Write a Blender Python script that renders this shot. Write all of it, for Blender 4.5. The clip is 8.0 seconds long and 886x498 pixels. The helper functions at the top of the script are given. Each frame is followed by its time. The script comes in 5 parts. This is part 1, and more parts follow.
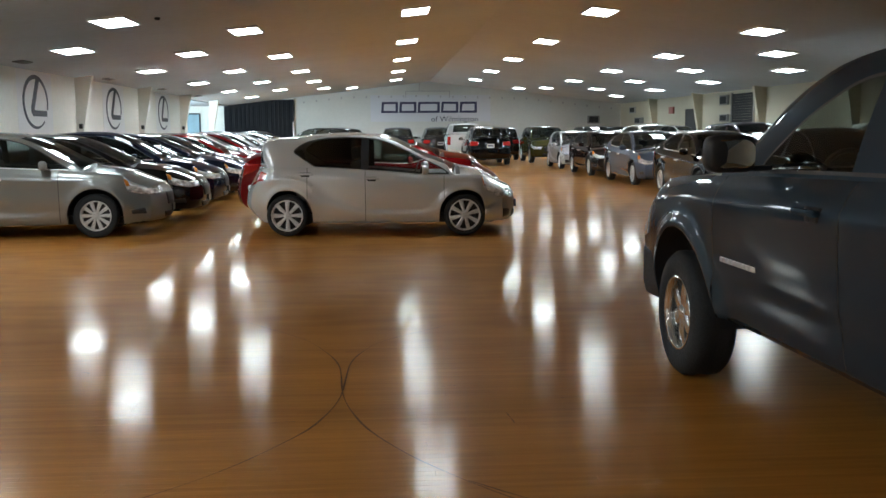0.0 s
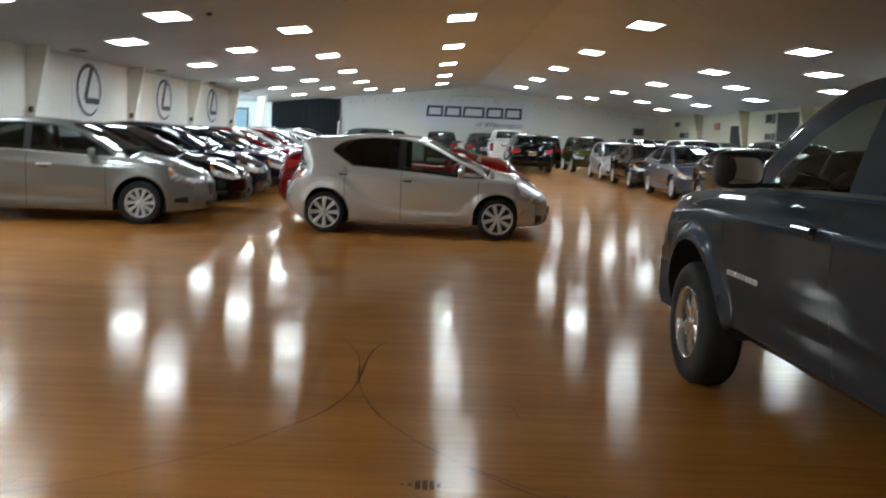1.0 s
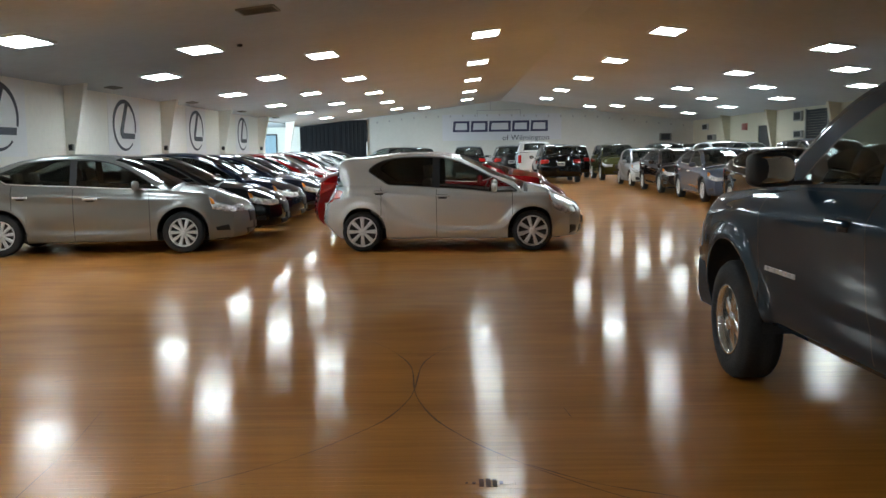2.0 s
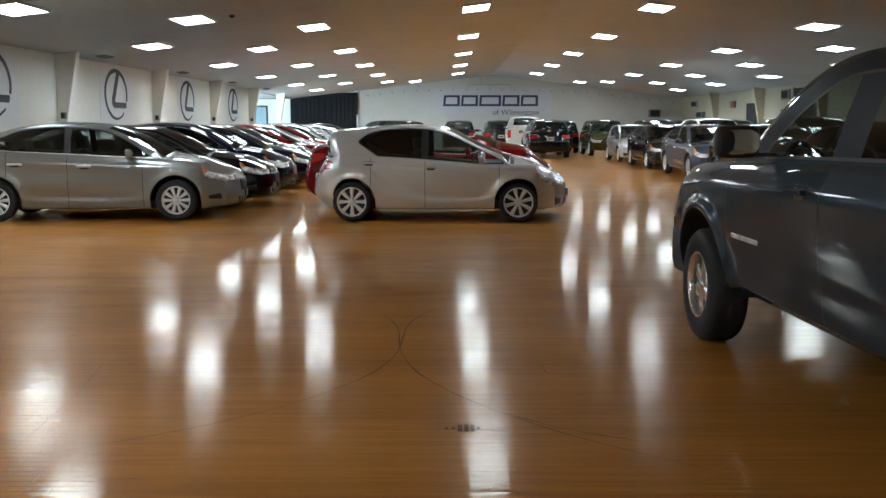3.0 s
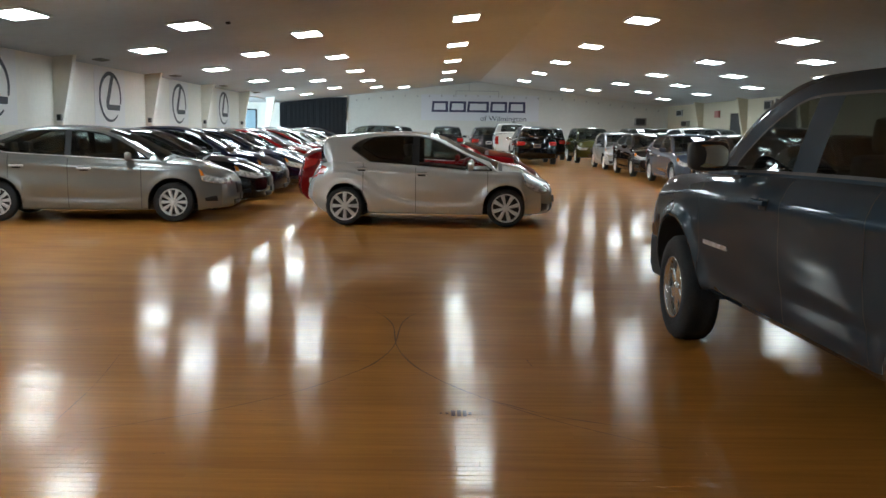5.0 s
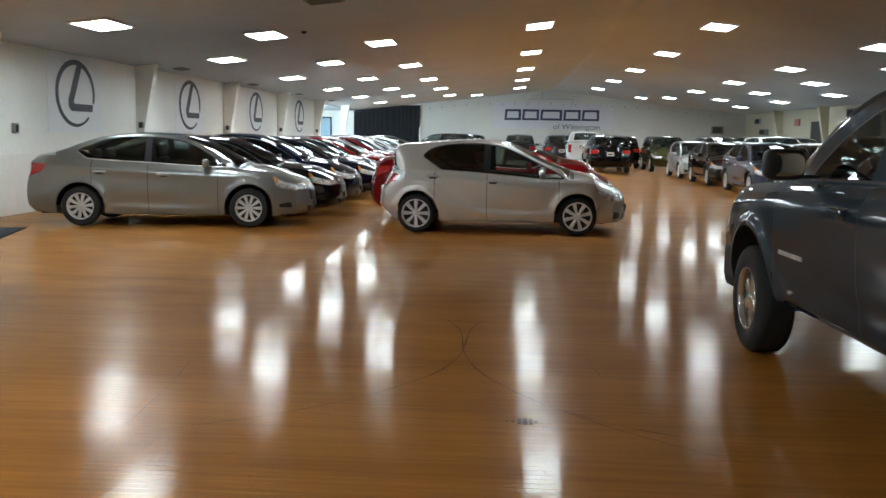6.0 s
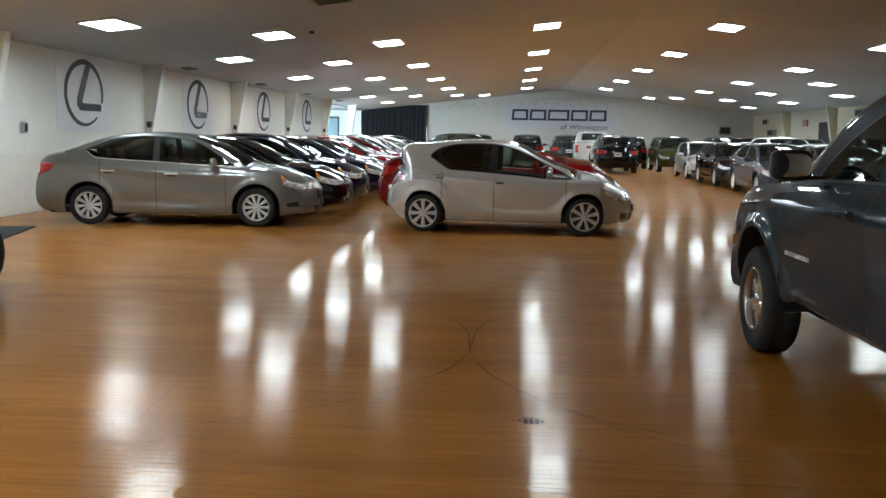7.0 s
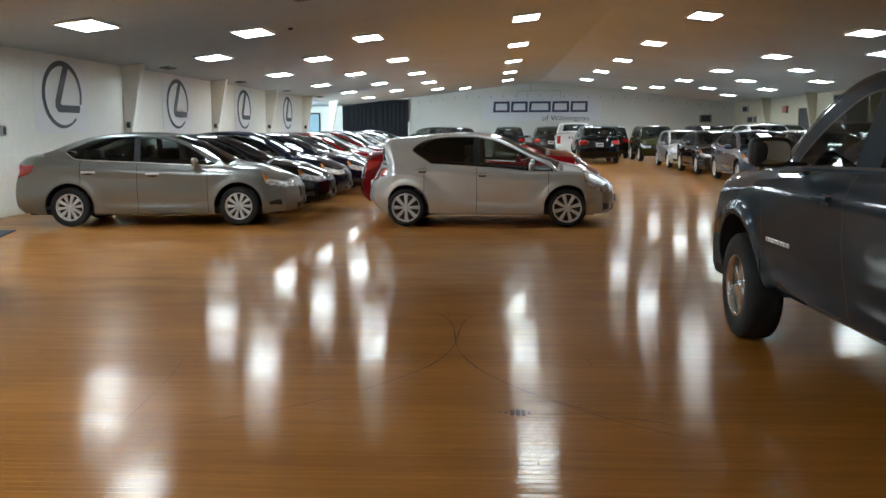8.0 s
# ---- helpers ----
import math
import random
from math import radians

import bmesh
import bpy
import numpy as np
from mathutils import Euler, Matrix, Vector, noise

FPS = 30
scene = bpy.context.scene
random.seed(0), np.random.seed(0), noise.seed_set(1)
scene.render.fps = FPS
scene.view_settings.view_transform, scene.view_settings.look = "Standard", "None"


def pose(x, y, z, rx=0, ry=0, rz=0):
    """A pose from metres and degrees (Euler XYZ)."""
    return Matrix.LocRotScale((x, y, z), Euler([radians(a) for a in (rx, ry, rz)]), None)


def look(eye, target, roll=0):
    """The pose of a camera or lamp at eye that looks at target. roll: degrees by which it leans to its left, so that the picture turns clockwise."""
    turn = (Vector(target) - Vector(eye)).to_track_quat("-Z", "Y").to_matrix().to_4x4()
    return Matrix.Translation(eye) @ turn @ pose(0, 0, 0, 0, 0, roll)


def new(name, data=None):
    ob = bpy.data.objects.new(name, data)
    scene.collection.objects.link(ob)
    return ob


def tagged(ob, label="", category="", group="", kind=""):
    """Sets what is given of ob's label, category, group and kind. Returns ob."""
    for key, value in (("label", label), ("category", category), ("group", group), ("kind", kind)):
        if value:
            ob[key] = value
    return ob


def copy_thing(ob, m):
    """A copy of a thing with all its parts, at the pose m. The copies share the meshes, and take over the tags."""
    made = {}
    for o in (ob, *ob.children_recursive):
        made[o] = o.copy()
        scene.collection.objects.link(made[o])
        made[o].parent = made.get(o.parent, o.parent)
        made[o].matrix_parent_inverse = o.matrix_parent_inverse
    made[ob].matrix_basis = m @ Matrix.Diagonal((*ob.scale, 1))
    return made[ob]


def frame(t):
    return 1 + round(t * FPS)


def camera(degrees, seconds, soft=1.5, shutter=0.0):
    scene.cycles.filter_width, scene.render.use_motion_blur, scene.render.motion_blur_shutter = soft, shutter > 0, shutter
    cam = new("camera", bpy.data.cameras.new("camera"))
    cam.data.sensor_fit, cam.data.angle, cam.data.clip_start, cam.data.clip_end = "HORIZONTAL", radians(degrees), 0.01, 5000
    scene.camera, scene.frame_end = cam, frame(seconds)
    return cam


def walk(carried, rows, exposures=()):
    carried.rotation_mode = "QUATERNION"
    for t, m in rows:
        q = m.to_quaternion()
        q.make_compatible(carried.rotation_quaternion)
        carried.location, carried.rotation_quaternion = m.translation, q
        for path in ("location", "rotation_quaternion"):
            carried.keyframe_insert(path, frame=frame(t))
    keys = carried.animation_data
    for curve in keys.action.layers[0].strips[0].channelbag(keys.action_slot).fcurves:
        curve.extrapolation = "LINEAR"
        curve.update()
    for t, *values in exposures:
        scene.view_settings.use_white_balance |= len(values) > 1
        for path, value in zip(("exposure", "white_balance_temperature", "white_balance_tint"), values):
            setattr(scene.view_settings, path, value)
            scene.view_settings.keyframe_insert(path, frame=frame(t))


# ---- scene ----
cam = camera(49.29, 8.0, soft=1.45, shutter=0.4)
# seconds, eye, (yaw, pitch, roll)
PATH = [
    (0.0, (-0.026, 1.356, 1.502), (-3.58, -6.99, -0.31)),
    (0.5, (0.061, 1.210, 1.516), (-2.98, -7.56, -1.88)),
    (0.8, (0.115, 1.167, 1.486), (-1.88, -6.22, 0.12)),
    (1.0, (0.087, 1.099, 1.502), (-1.19, -6.76, 2.36)),
    (1.2, (0.098, 1.024, 1.502), (0.81, -8.13, 2.44)),
    (1.5, (0.059, 0.996, 1.498), (2.15, -6.42, -0.40)),
    (1.7, (0.006, 0.940, 1.510), (1.50, -5.85, -0.67)),
    (2.8, (-0.013, 0.588, 1.501), (-0.36, -6.16, -0.61)),
    (3.0, (0.025, 0.515, 1.482), (0.07, -7.37, -0.03)),
    (3.5, (0.045, 0.383, 1.496), (0.18, -6.78, -0.90)),
    (4.0, (-0.062, 0.230, 1.493), (-1.60, -6.39, -0.59)),
    (4.2, (-0.098, 0.142, 1.505), (-2.10, -7.08, 0.05)),
    (5.3, (-0.019, 0.033, 1.527), (0.40, -7.09, 0.94)),
    (5.5, (-0.019, 0.033, 1.527), (1.47, -6.69, 0.94)),
    (6.0, (-0.012, 0.026, 1.523), (3.51, -6.67, 0.85)),
    (6.5, (-0.002, 0.020, 1.522), (4.68, -6.56, 0.38)),
    (7.0, (-0.011, 0.008, 1.524), (3.92, -6.68, 0.96)),
    (7.5, (-0.001, -0.008, 1.529), (3.58, -6.33, -0.17)),
    (8.0, (0.000, 0.000, 1.528), (3.01, -7.04, -0.29)),
]
walk(cam, [(t, pose(*eye, 90 + turn[1], 0, turn[0]) @ pose(0, 0, 0, 0, 0, turn[2])) for t, eye, turn in PATH], [(0.0, 0.0, 6500, 10)])

# ---- light: a closed hall, lit by its ceiling panels; daylight only in the annex ----
world = bpy.data.worlds.new("world")
scene.world = world
world.use_nodes = True
world.node_tree.nodes["Background"].inputs[0].default_value = (0.55, 0.75, 1.0, 1)
world.node_tree.nodes["Background"].inputs[1].default_value = 0.3
PANEL_LIGHT = 34.0

# ---- plan, metres ----
RIDGE_X, RIDGE_Z, SLOPE = 2.84, 4.41, 0.115
WALL_L, WALL_R, BACK, FRONT = -8.83, 14.5, 59.8, -9.0
BAY = 7.275
EAVE = RIDGE_Z - SLOPE * (RIDGE_X - WALL_L)


def ceil_z(x):
    return RIDGE_Z - SLOPE * abs(x - RIDGE_X)


# ---- materials ----
def mat(name, colour, rough=0.5, metal=0.0, coat=0.0, vary=0.0, scale=3.0, bump=0.0, bump_scale=60.0, emit=None, strength=0.0, coat_rough=0.05, spec=0.5):
    m = bpy.data.materials.new(name)
    m.use_nodes = True
    nt = m.node_tree
    b = nt.nodes["Principled BSDF"]
    b.inputs["Base Color"].default_value = (*colour, 1)
    b.inputs["Roughness"].default_value = rough
    b.inputs["Metallic"].default_value = metal
    b.inputs["Coat Weight"].default_value = coat
    b.inputs["Coat Roughness"].default_value = coat_rough
    b.inputs["Specular IOR Level"].default_value = spec
    if emit:
        b.inputs["Emission Color"].default_value = (*emit, 1)
        b.inputs["Emission Strength"].default_value = strength
    if vary or bump:
        co = nt.nodes.new("ShaderNodeTexCoord")
    if vary:
        big, fine = nt.nodes.new("ShaderNodeTexNoise"), nt.nodes.new("ShaderNodeTexNoise")
        big.inputs["Scale"].default_value, big.inputs["Detail"].default_value = scale, 5
        fine.inputs["Scale"].default_value, fine.inputs["Detail"].default_value = scale * 14, 3
        nt.links.new(co.outputs["Object"], big.inputs["Vector"])
        nt.links.new(co.outputs["Object"], fine.inputs["Vector"])
        add = nt.nodes.new("ShaderNodeMath")
        add.operation = "ADD"
        nt.links.new(big.outputs["Fac"], add.inputs[0])
        nt.links.new(fine.outputs["Fac"], add.inputs[1])
        ramp = nt.nodes.new("ShaderNodeMapRange")
        ramp.inputs["From Min"].default_value, ramp.inputs["From Max"].default_value = 0.7, 1.3
        ramp.inputs["To Min"].default_value, ramp.inputs["To Max"].default_value = 1 - vary, 1 + vary
        nt.links.new(add.outputs[0], ramp.inputs["Value"])
        mul = nt.nodes.new("ShaderNodeVectorMath")
        mul.operation = "SCALE"
        mul.inputs[0].default_value = colour
        nt.links.new(ramp.outputs[0], mul.inputs["Scale"])
        nt.links.new(mul.outputs["Vector"], b.inputs["Base Color"])
        rr = nt.nodes.new("ShaderNodeMapRange")
        rr.inputs["From Min"].default_value, rr.inputs["From Max"].default_value = 0.3, 0.7
        rr.inputs["To Min"].default_value, rr.inputs["To Max"].default_value = rough * 0.85, min(1, rough * 1.2)
        nt.links.new(fine.outputs["Fac"], rr.inputs["Value"])
        nt.links.new(rr.outputs[0], b.inputs["Roughness"])
    if bump:
        n = nt.nodes.new("ShaderNodeTexNoise")
        n.inputs["Scale"].default_value, n.inputs["Detail"].default_value = bump_scale, 4
        nt.links.new(co.outputs["Object"], n.inputs["Vector"])
        bp = nt.nodes.new("ShaderNodeBump")
        bp.inputs["Strength"].default_value, bp.inputs["Distance"].default_value = 0.5, bump
        nt.links.new(n.outputs["Fac"], bp.inputs["Height"])
        nt.links.new(bp.outputs[0], b.inputs["Normal"])
    return m


def paint(name, colour, metal=0.5, rough=0.32, coat=1.0):
    return mat(name, colour, rough, metal, coat=coat, coat_rough=0.025, spec=0.0)


def glass_mat(name, tint, rough=0.0):
    m = bpy.data.materials.new(name)
    m.use_nodes = True
    nt = m.node_tree
    nt.nodes.remove(nt.nodes["Principled BSDF"])
    tr, gl, mix, fr, power, ramp = (nt.nodes.new(k) for k in ("ShaderNodeBsdfTransparent", "ShaderNodeBsdfGlossy", "ShaderNodeMixShader", "ShaderNodeLayerWeight", "ShaderNodeMath", "ShaderNodeMapRange"))
    tr.inputs["Color"].default_value = (*tint, 1)
    gl.inputs["Roughness"].default_value = 0.02
    fr.inputs["Blend"].default_value = 0.5
    power.operation = "POWER"
    power.inputs[1].default_value = 4.5
    ramp.inputs["To Min"].default_value, ramp.inputs["To Max"].default_value = 0.06, 0.65
    nt.links.new(fr.outputs["Facing"], power.inputs[0])
    nt.links.new(power.outputs[0], ramp.inputs["Value"])
    nt.links.new(ramp.outputs[0], mix.inputs[0])
    nt.links.new(tr.outputs[0], mix.inputs[1])
    nt.links.new(gl.outputs[0], mix.inputs[2])
    nt.links.new(mix.outputs[0], nt.nodes["Material Output"].inputs["Surface"])
    return m


def floor_layer(name, rows, detail):
    """Varnished strip maple, orange-brown, with worn and dusty patches."""
    m = bpy.data.materials.new(name)
    m.use_nodes = True
    nt = m.node_tree
    b = nt.nodes["Principled BSDF"]

    def node(kind, **values):
        n = nt.nodes.new(kind)
        for k, v in values.items():
            n.inputs[k].default_value = v
        return n

    def join(a, out, c, inp):
        nt.links.new(a.outputs[out], c.inputs[inp])

    geo, info = node("ShaderNodeNewGeometry"), node("ShaderNodeObjectInfo")
    tone = node("ShaderNodeMath")
    tone.operation = "ADD"
    join(geo, "Random Per Island", tone, 0)
    join(info, "Random", tone, 1)
    frac = node("ShaderNodeMath")
    frac.operation = "FRACT"
    join(tone, 0, frac, 0)
    stretch = node("ShaderNodeMapping")
    stretch.inputs["Scale"].default_value = (0.7, rows, 1)
    join(geo, "Position", stretch, "Vector")
    grain = node("ShaderNodeTexNoise", Scale=2.2, Detail=detail, Roughness=0.5)
    soft_grain = node("ShaderNodeMath")
    soft_grain.operation = "MULTIPLY_ADD"
    soft_grain.inputs[1].default_value, soft_grain.inputs[2].default_value = 0.42, 0.27
    join(grain, "Fac", soft_grain, 0)
    join(stretch, 0, grain, "Vector")
    wide = node("ShaderNodeMapping")
    wide.inputs["Scale"].default_value = (0.25, 1.3, 1)
    join(geo, "Position", wide, "Vector")
    blot = node("ShaderNodeTexNoise", Scale=1.0, Detail=1.5, Roughness=0.5)
    join(wide, 0, blot, "Vector")
    total = node("ShaderNodeMath")
    total.operation = "MULTIPLY_ADD"
    total.inputs[1].default_value = 0.10
    join(frac, 0, total, 0)
    join(soft_grain, 0, total, 2)
    total2 = node("ShaderNodeMath")
    total2.operation = "MULTIPLY_ADD"
    total2.inputs[1].default_value = 0.42
    join(blot, "Fac", total2, 0)
    join(total, 0, total2, 2)
    ramp = node("ShaderNodeValToRGB")
    ramp.color_ramp.elements[0].position, ramp.color_ramp.elements[0].color = 0.45, (0.31, 0.114, 0.018, 1)
    ramp.color_ramp.elements[1].position, ramp.color_ramp.elements[1].color = 1.25, (0.74, 0.36, 0.085, 1)
    e = ramp.color_ramp.elements.new(0.85)
    e.color = (0.565, 0.228, 0.040, 1)
    half = node("ShaderNodeMath")
    half.operation = "MULTIPLY"
    half.inputs[1].default_value = 0.87
    join(total2, 0, half, 0)
    join(half, 0, ramp, "Fac")
    join(ramp, "Color", b, "Base Color")
    rr = node("ShaderNodeMapRange")
    rr.inputs["From Min"].default_value, rr.inputs["From Max"].default_value = 0.33, 0.67
    rr.inputs["To Min"].default_value, rr.inputs["To Max"].default_value = FLOOR_ROUGH * 0.75, FLOOR_ROUGH * 1.35
    join(blot, "Fac", rr, "Value")
    # the turning area before the cars is more worn than the aisle beyond
    spot = node("ShaderNodeSeparateXYZ")
    join(geo, "Position", spot, 0)
    worn = node("ShaderNodeMapRange")
    worn.interpolation_type = "SMOOTHSTEP"
    worn.inputs["From Min"].default_value, worn.inputs["From Max"].default_value = 4.0, 13.0
    worn.inputs["To Min"].default_value, worn.inputs["To Max"].default_value = 1.4, 0.85
    join(spot, "Y", worn, "Value")
    rough_here = node("ShaderNodeMath")
    rough_here.operation = "MULTIPLY"
    join(rr, 0, rough_here, 0)
    join(worn, 0, rough_here, 1)
    b.inputs["Roughness"].default_value = 0.9
    b.inputs["Specular IOR Level"].default_value = 0.0
    # the varnish: a hazy and a clear gloss that both grow towards grazing sight
    facing = node("ShaderNodeLayerWeight", Blend=0.5)
    power = node("ShaderNodeMath")
    power.operation = "POWER"
    power.inputs[1].default_value = 5.0
    join(facing, "Facing", power, 0)
    along = node("ShaderNodeCombineXYZ", Y=1.0)
    # the varnish is slightly wavy
    waves = node("ShaderNodeMapping")
    waves.inputs["Scale"].default_value = (7.0, 24.0, 1)
    join(geo, "Position", waves, "Vector")
    ripple = node("ShaderNodeTexNoise", Scale=1.0, Detail=2.0, Roughness=0.6)
    join(waves, 0, ripple, "Vector")
    relief = node("ShaderNodeBump", Strength=1.0, Distance=0.0011)
    join(ripple, "Fac", relief, "Height")
    last = b
    for rough, low, high, stretched in ((0.33, 0.032, HAZE, -0.1), (None, 0.002, CLEAR, -0.34)):
        gloss = node("ShaderNodeBsdfAnisotropic", Anisotropy=stretched)
        gloss.inputs["Color"].default_value = (1.0, 0.94, 0.83, 1)
        if rough:
            gloss.inputs["Roughness"].default_value = rough
        else:
            join(rough_here, 0, gloss, "Roughness")
        join(along, 0, gloss, "Tangent")
        if detail > 2:
            join(relief, 0, gloss, "Normal")
        share = node("ShaderNodeMapRange")
        share.inputs["To Min"].default_value, share.inputs["To Max"].default_value = low, high
        join(power, 0, share, "Value")
        mix = node("ShaderNodeMixShader")
        join(share, 0, mix, 0)
        nt.links.new(last.outputs[0], mix.inputs[1])
        nt.links.new(gloss.outputs[0], mix.inputs[2])
        last = mix
    nt.links.new(last.outputs[0], nt.nodes["Material Output"].inputs["Surface"])
    return m


FLOOR_ROUGH, HAZE, CLEAR = 0.085, 0.11, 0.50
M_FLOOR = floor_layer("varnished_wood", 11.0, 3.0)
M_FLOOR_FAR = floor_layer("varnished_wood_sheet", 2.2, 1.0)
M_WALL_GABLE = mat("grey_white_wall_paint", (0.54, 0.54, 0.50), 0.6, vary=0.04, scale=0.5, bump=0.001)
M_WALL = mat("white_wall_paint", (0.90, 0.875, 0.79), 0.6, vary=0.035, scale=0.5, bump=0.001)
# for the unseen south wall; tone set by the light it bounces back
M_WALL_UNSEEN = mat("unseen_wall_beige", (0.30, 0.28, 0.245), 0.6, vary=0.1, scale=0.6)
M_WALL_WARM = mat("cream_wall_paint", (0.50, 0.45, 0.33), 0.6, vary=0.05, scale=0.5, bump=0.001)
M_CEIL = mat("ceiling_board", (0.525, 0.56, 0.585), 0.9, vary=0.07, scale=0.35, bump=0.002, bump_scale=30)
M_PANEL = mat("diffuser_acrylic", (0.9, 0.9, 0.9), 0.4, emit=(0.84, 1.0, 1.08), strength=PANEL_LIGHT)
M_FRAME = mat("white_enamel", (0.75, 0.75, 0.73), 0.4, vary=0.03)
M_LOGO = mat("charcoal_vinyl", (0.022, 0.022, 0.036), 0.45, vary=0.06, scale=2)
M_NAVY = mat("navy_vinyl", (0.03, 0.03, 0.075), 0.45, vary=0.06, scale=2)
M_BANNER = mat("white_banner_vinyl", (0.86, 0.85, 0.83), 0.4, vary=0.02)
M_SHEET = mat("grey_white_banner_vinyl", (0.545, 0.55, 0.58), 0.45, vary=0.02)
M_CURTAIN = mat("black_curtain", (0.004, 0.0045, 0.007), 0.9, vary=0.2, scale=2)
M_TYRE = mat("tyre_rubber", (0.018, 0.018, 0.019), 0.75, vary=0.15, scale=6, bump=0.001)
M_RIM = mat("silver_alloy", (0.72, 0.73, 0.73), 0.3, 0.45, vary=0.05, scale=6)
M_ALLOY = mat("polished_alloy", (0.66, 0.65, 0.61), 0.16, 0.85, vary=0.08, scale=9)
M_CHROME = mat("chrome", (0.80, 0.79, 0.77), 0.12, 1.0, vary=0.03)
M_DARK = mat("black_plastic", (0.014, 0.014, 0.015), 0.5, vary=0.1, scale=8)
M_TRIM = mat("charcoal_cloth", (0.035, 0.034, 0.034), 0.9, vary=0.15, scale=10)
M_SEAT = mat("grey_upholstery", (0.16, 0.15, 0.14), 0.85, vary=0.1, scale=9)
M_HEAD = mat("headlamp_plastic", (0.72, 0.73, 0.74), 0.14, 0.5, coat=1.0, vary=0.8, scale=16, bump=0.03, bump_scale=22)
M_AMBER = mat("amber_plastic", (0.65, 0.22, 0.03), 0.15, coat=1.0, vary=0.06, scale=20)
M_RED = mat("red_lamp_plastic", (0.45, 0.015, 0.012), 0.12, coat=1.0, vary=0.08, scale=20)
M_PLATE = mat("plate_enamel", (0.65, 0.65, 0.62), 0.4, vary=0.03)
M_GLASS = glass_mat("car_glass", (0.46, 0.50, 0.48))
M_CLEAR = glass_mat("clear_car_glass", (0.90, 0.93, 0.91))
M_SMOKE = glass_mat("smoked_car_glass", (0.27, 0.30, 0.285))
M_TINT = glass_mat("tinted_car_glass", (0.26, 0.28, 0.27))
M_MIRROR = mat("mirror_glass", (0.55, 0.58, 0.56), 0.02, 1.0)
M_PANE = glass_mat("window_glass", (0.9, 0.93, 0.93))
M_MARK = mat("tyre_mark", (0.15, 0.068, 0.022), 0.6, vary=0.3, scale=7, spec=0.05)


# ---- mesh helpers ----
def mesh_of(name, verts, faces, material, smooth=True):
    me = bpy.data.meshes.new(name)
    me.from_pydata([tuple(v) for v in verts], [], faces)
    me.validate()
    if material:
        me.materials.append(material)
    if smooth:
        me.polygons.foreach_set("use_smooth", [True] * len(me.polygons))
    me.update()
    return me


def part_mesh(name, me, parent, label=""):
    ob = new(name, me)
    ob.parent = parent
    return tagged(ob, label)


def part(name, bm, material, parent, label="", smooth=False):
    me = bpy.data.meshes.new(name)
    bm.to_mesh(me)
    bm.free()
    me.materials.append(material)
    if smooth:
        me.polygons.foreach_set("use_smooth", [True] * len(me.polygons))
    ob = new(name, me)
    ob.parent = parent
    return tagged(ob, label) if label else ob


def box(bm, lo, hi, bevel=0.0, m=None):
    r = bmesh.ops.create_cube(bm, size=1.0)["verts"]
    for v in r:
        v.co = Vector([lo[k] + (v.co[k] + 0.5) * (hi[k] - lo[k]) for k in range(3)])
    if bevel:
        edges = list({e for v in r for e in v.link_edges})
        r = bmesh.ops.bevel(bm, geom=edges, offset=bevel, segments=2, profile=0.6, affect="EDGES")["verts"]
    if m is not None:
        bmesh.ops.transform(bm, matrix=m, verts=list({v for v in r}))
    return bm


def solid(lo, hi, bevel=0.0, m=None):
    return box(bmesh.new(), lo, hi, bevel, m)


def lathe(profile, n=40, axis="y"):
    """A turned body round the y axis, from (radius, y) pairs."""
    verts, faces, k = [], [], len(profile)
    for i in range(n):
        a = 2 * math.pi * i / n
        for r, y in profile:
            verts.append((r * math.cos(a), y, r * math.sin(a)))
    for i in range(n):
        j = (i + 1) % n
        for q in range(k - 1):
            faces.append((i * k + q, i * k + q + 1, j * k + q + 1, j * k + q))
    return verts, faces


def smooth_curve(points):
    """A function through (x, y) points that does not overshoot."""
    p = sorted(points)
    x, y = np.array([a for a, _ in p], float), np.array([b for _, b in p], float)
    h, d = np.diff(x), np.diff(y) / np.diff(x)
    s = np.zeros(len(x))
    for i in range(1, len(x) - 1):
        if d[i - 1] * d[i] > 0:
            s[i] = (h[i - 1] + h[i]) / (h[i - 1] / d[i] + h[i] / d[i - 1]) if len(x) > 2 else 0
    s[0], s[-1] = d[0], d[-1]

    def f(q):
        i = min(max(int(np.searchsorted(x, q)) - 1, 0), len(h) - 1)
        if q <= x[0]:
            return float(y[0])
        if q >= x[-1]:
            return float(y[-1])
        t = (q - x[i]) / h[i]
        return float((2 * t**3 - 3 * t**2 + 1) * y[i] + (t**3 - 2 * t**2 + t) * h[i] * s[i] + (3 * t**2 - 2 * t**3) * y[i + 1] + (t**3 - t**2) * h[i] * s[i + 1])

    return f


def step(a):
    a = min(max(a, 0.0), 1.0)
    return a * a * (3 - 2 * a)


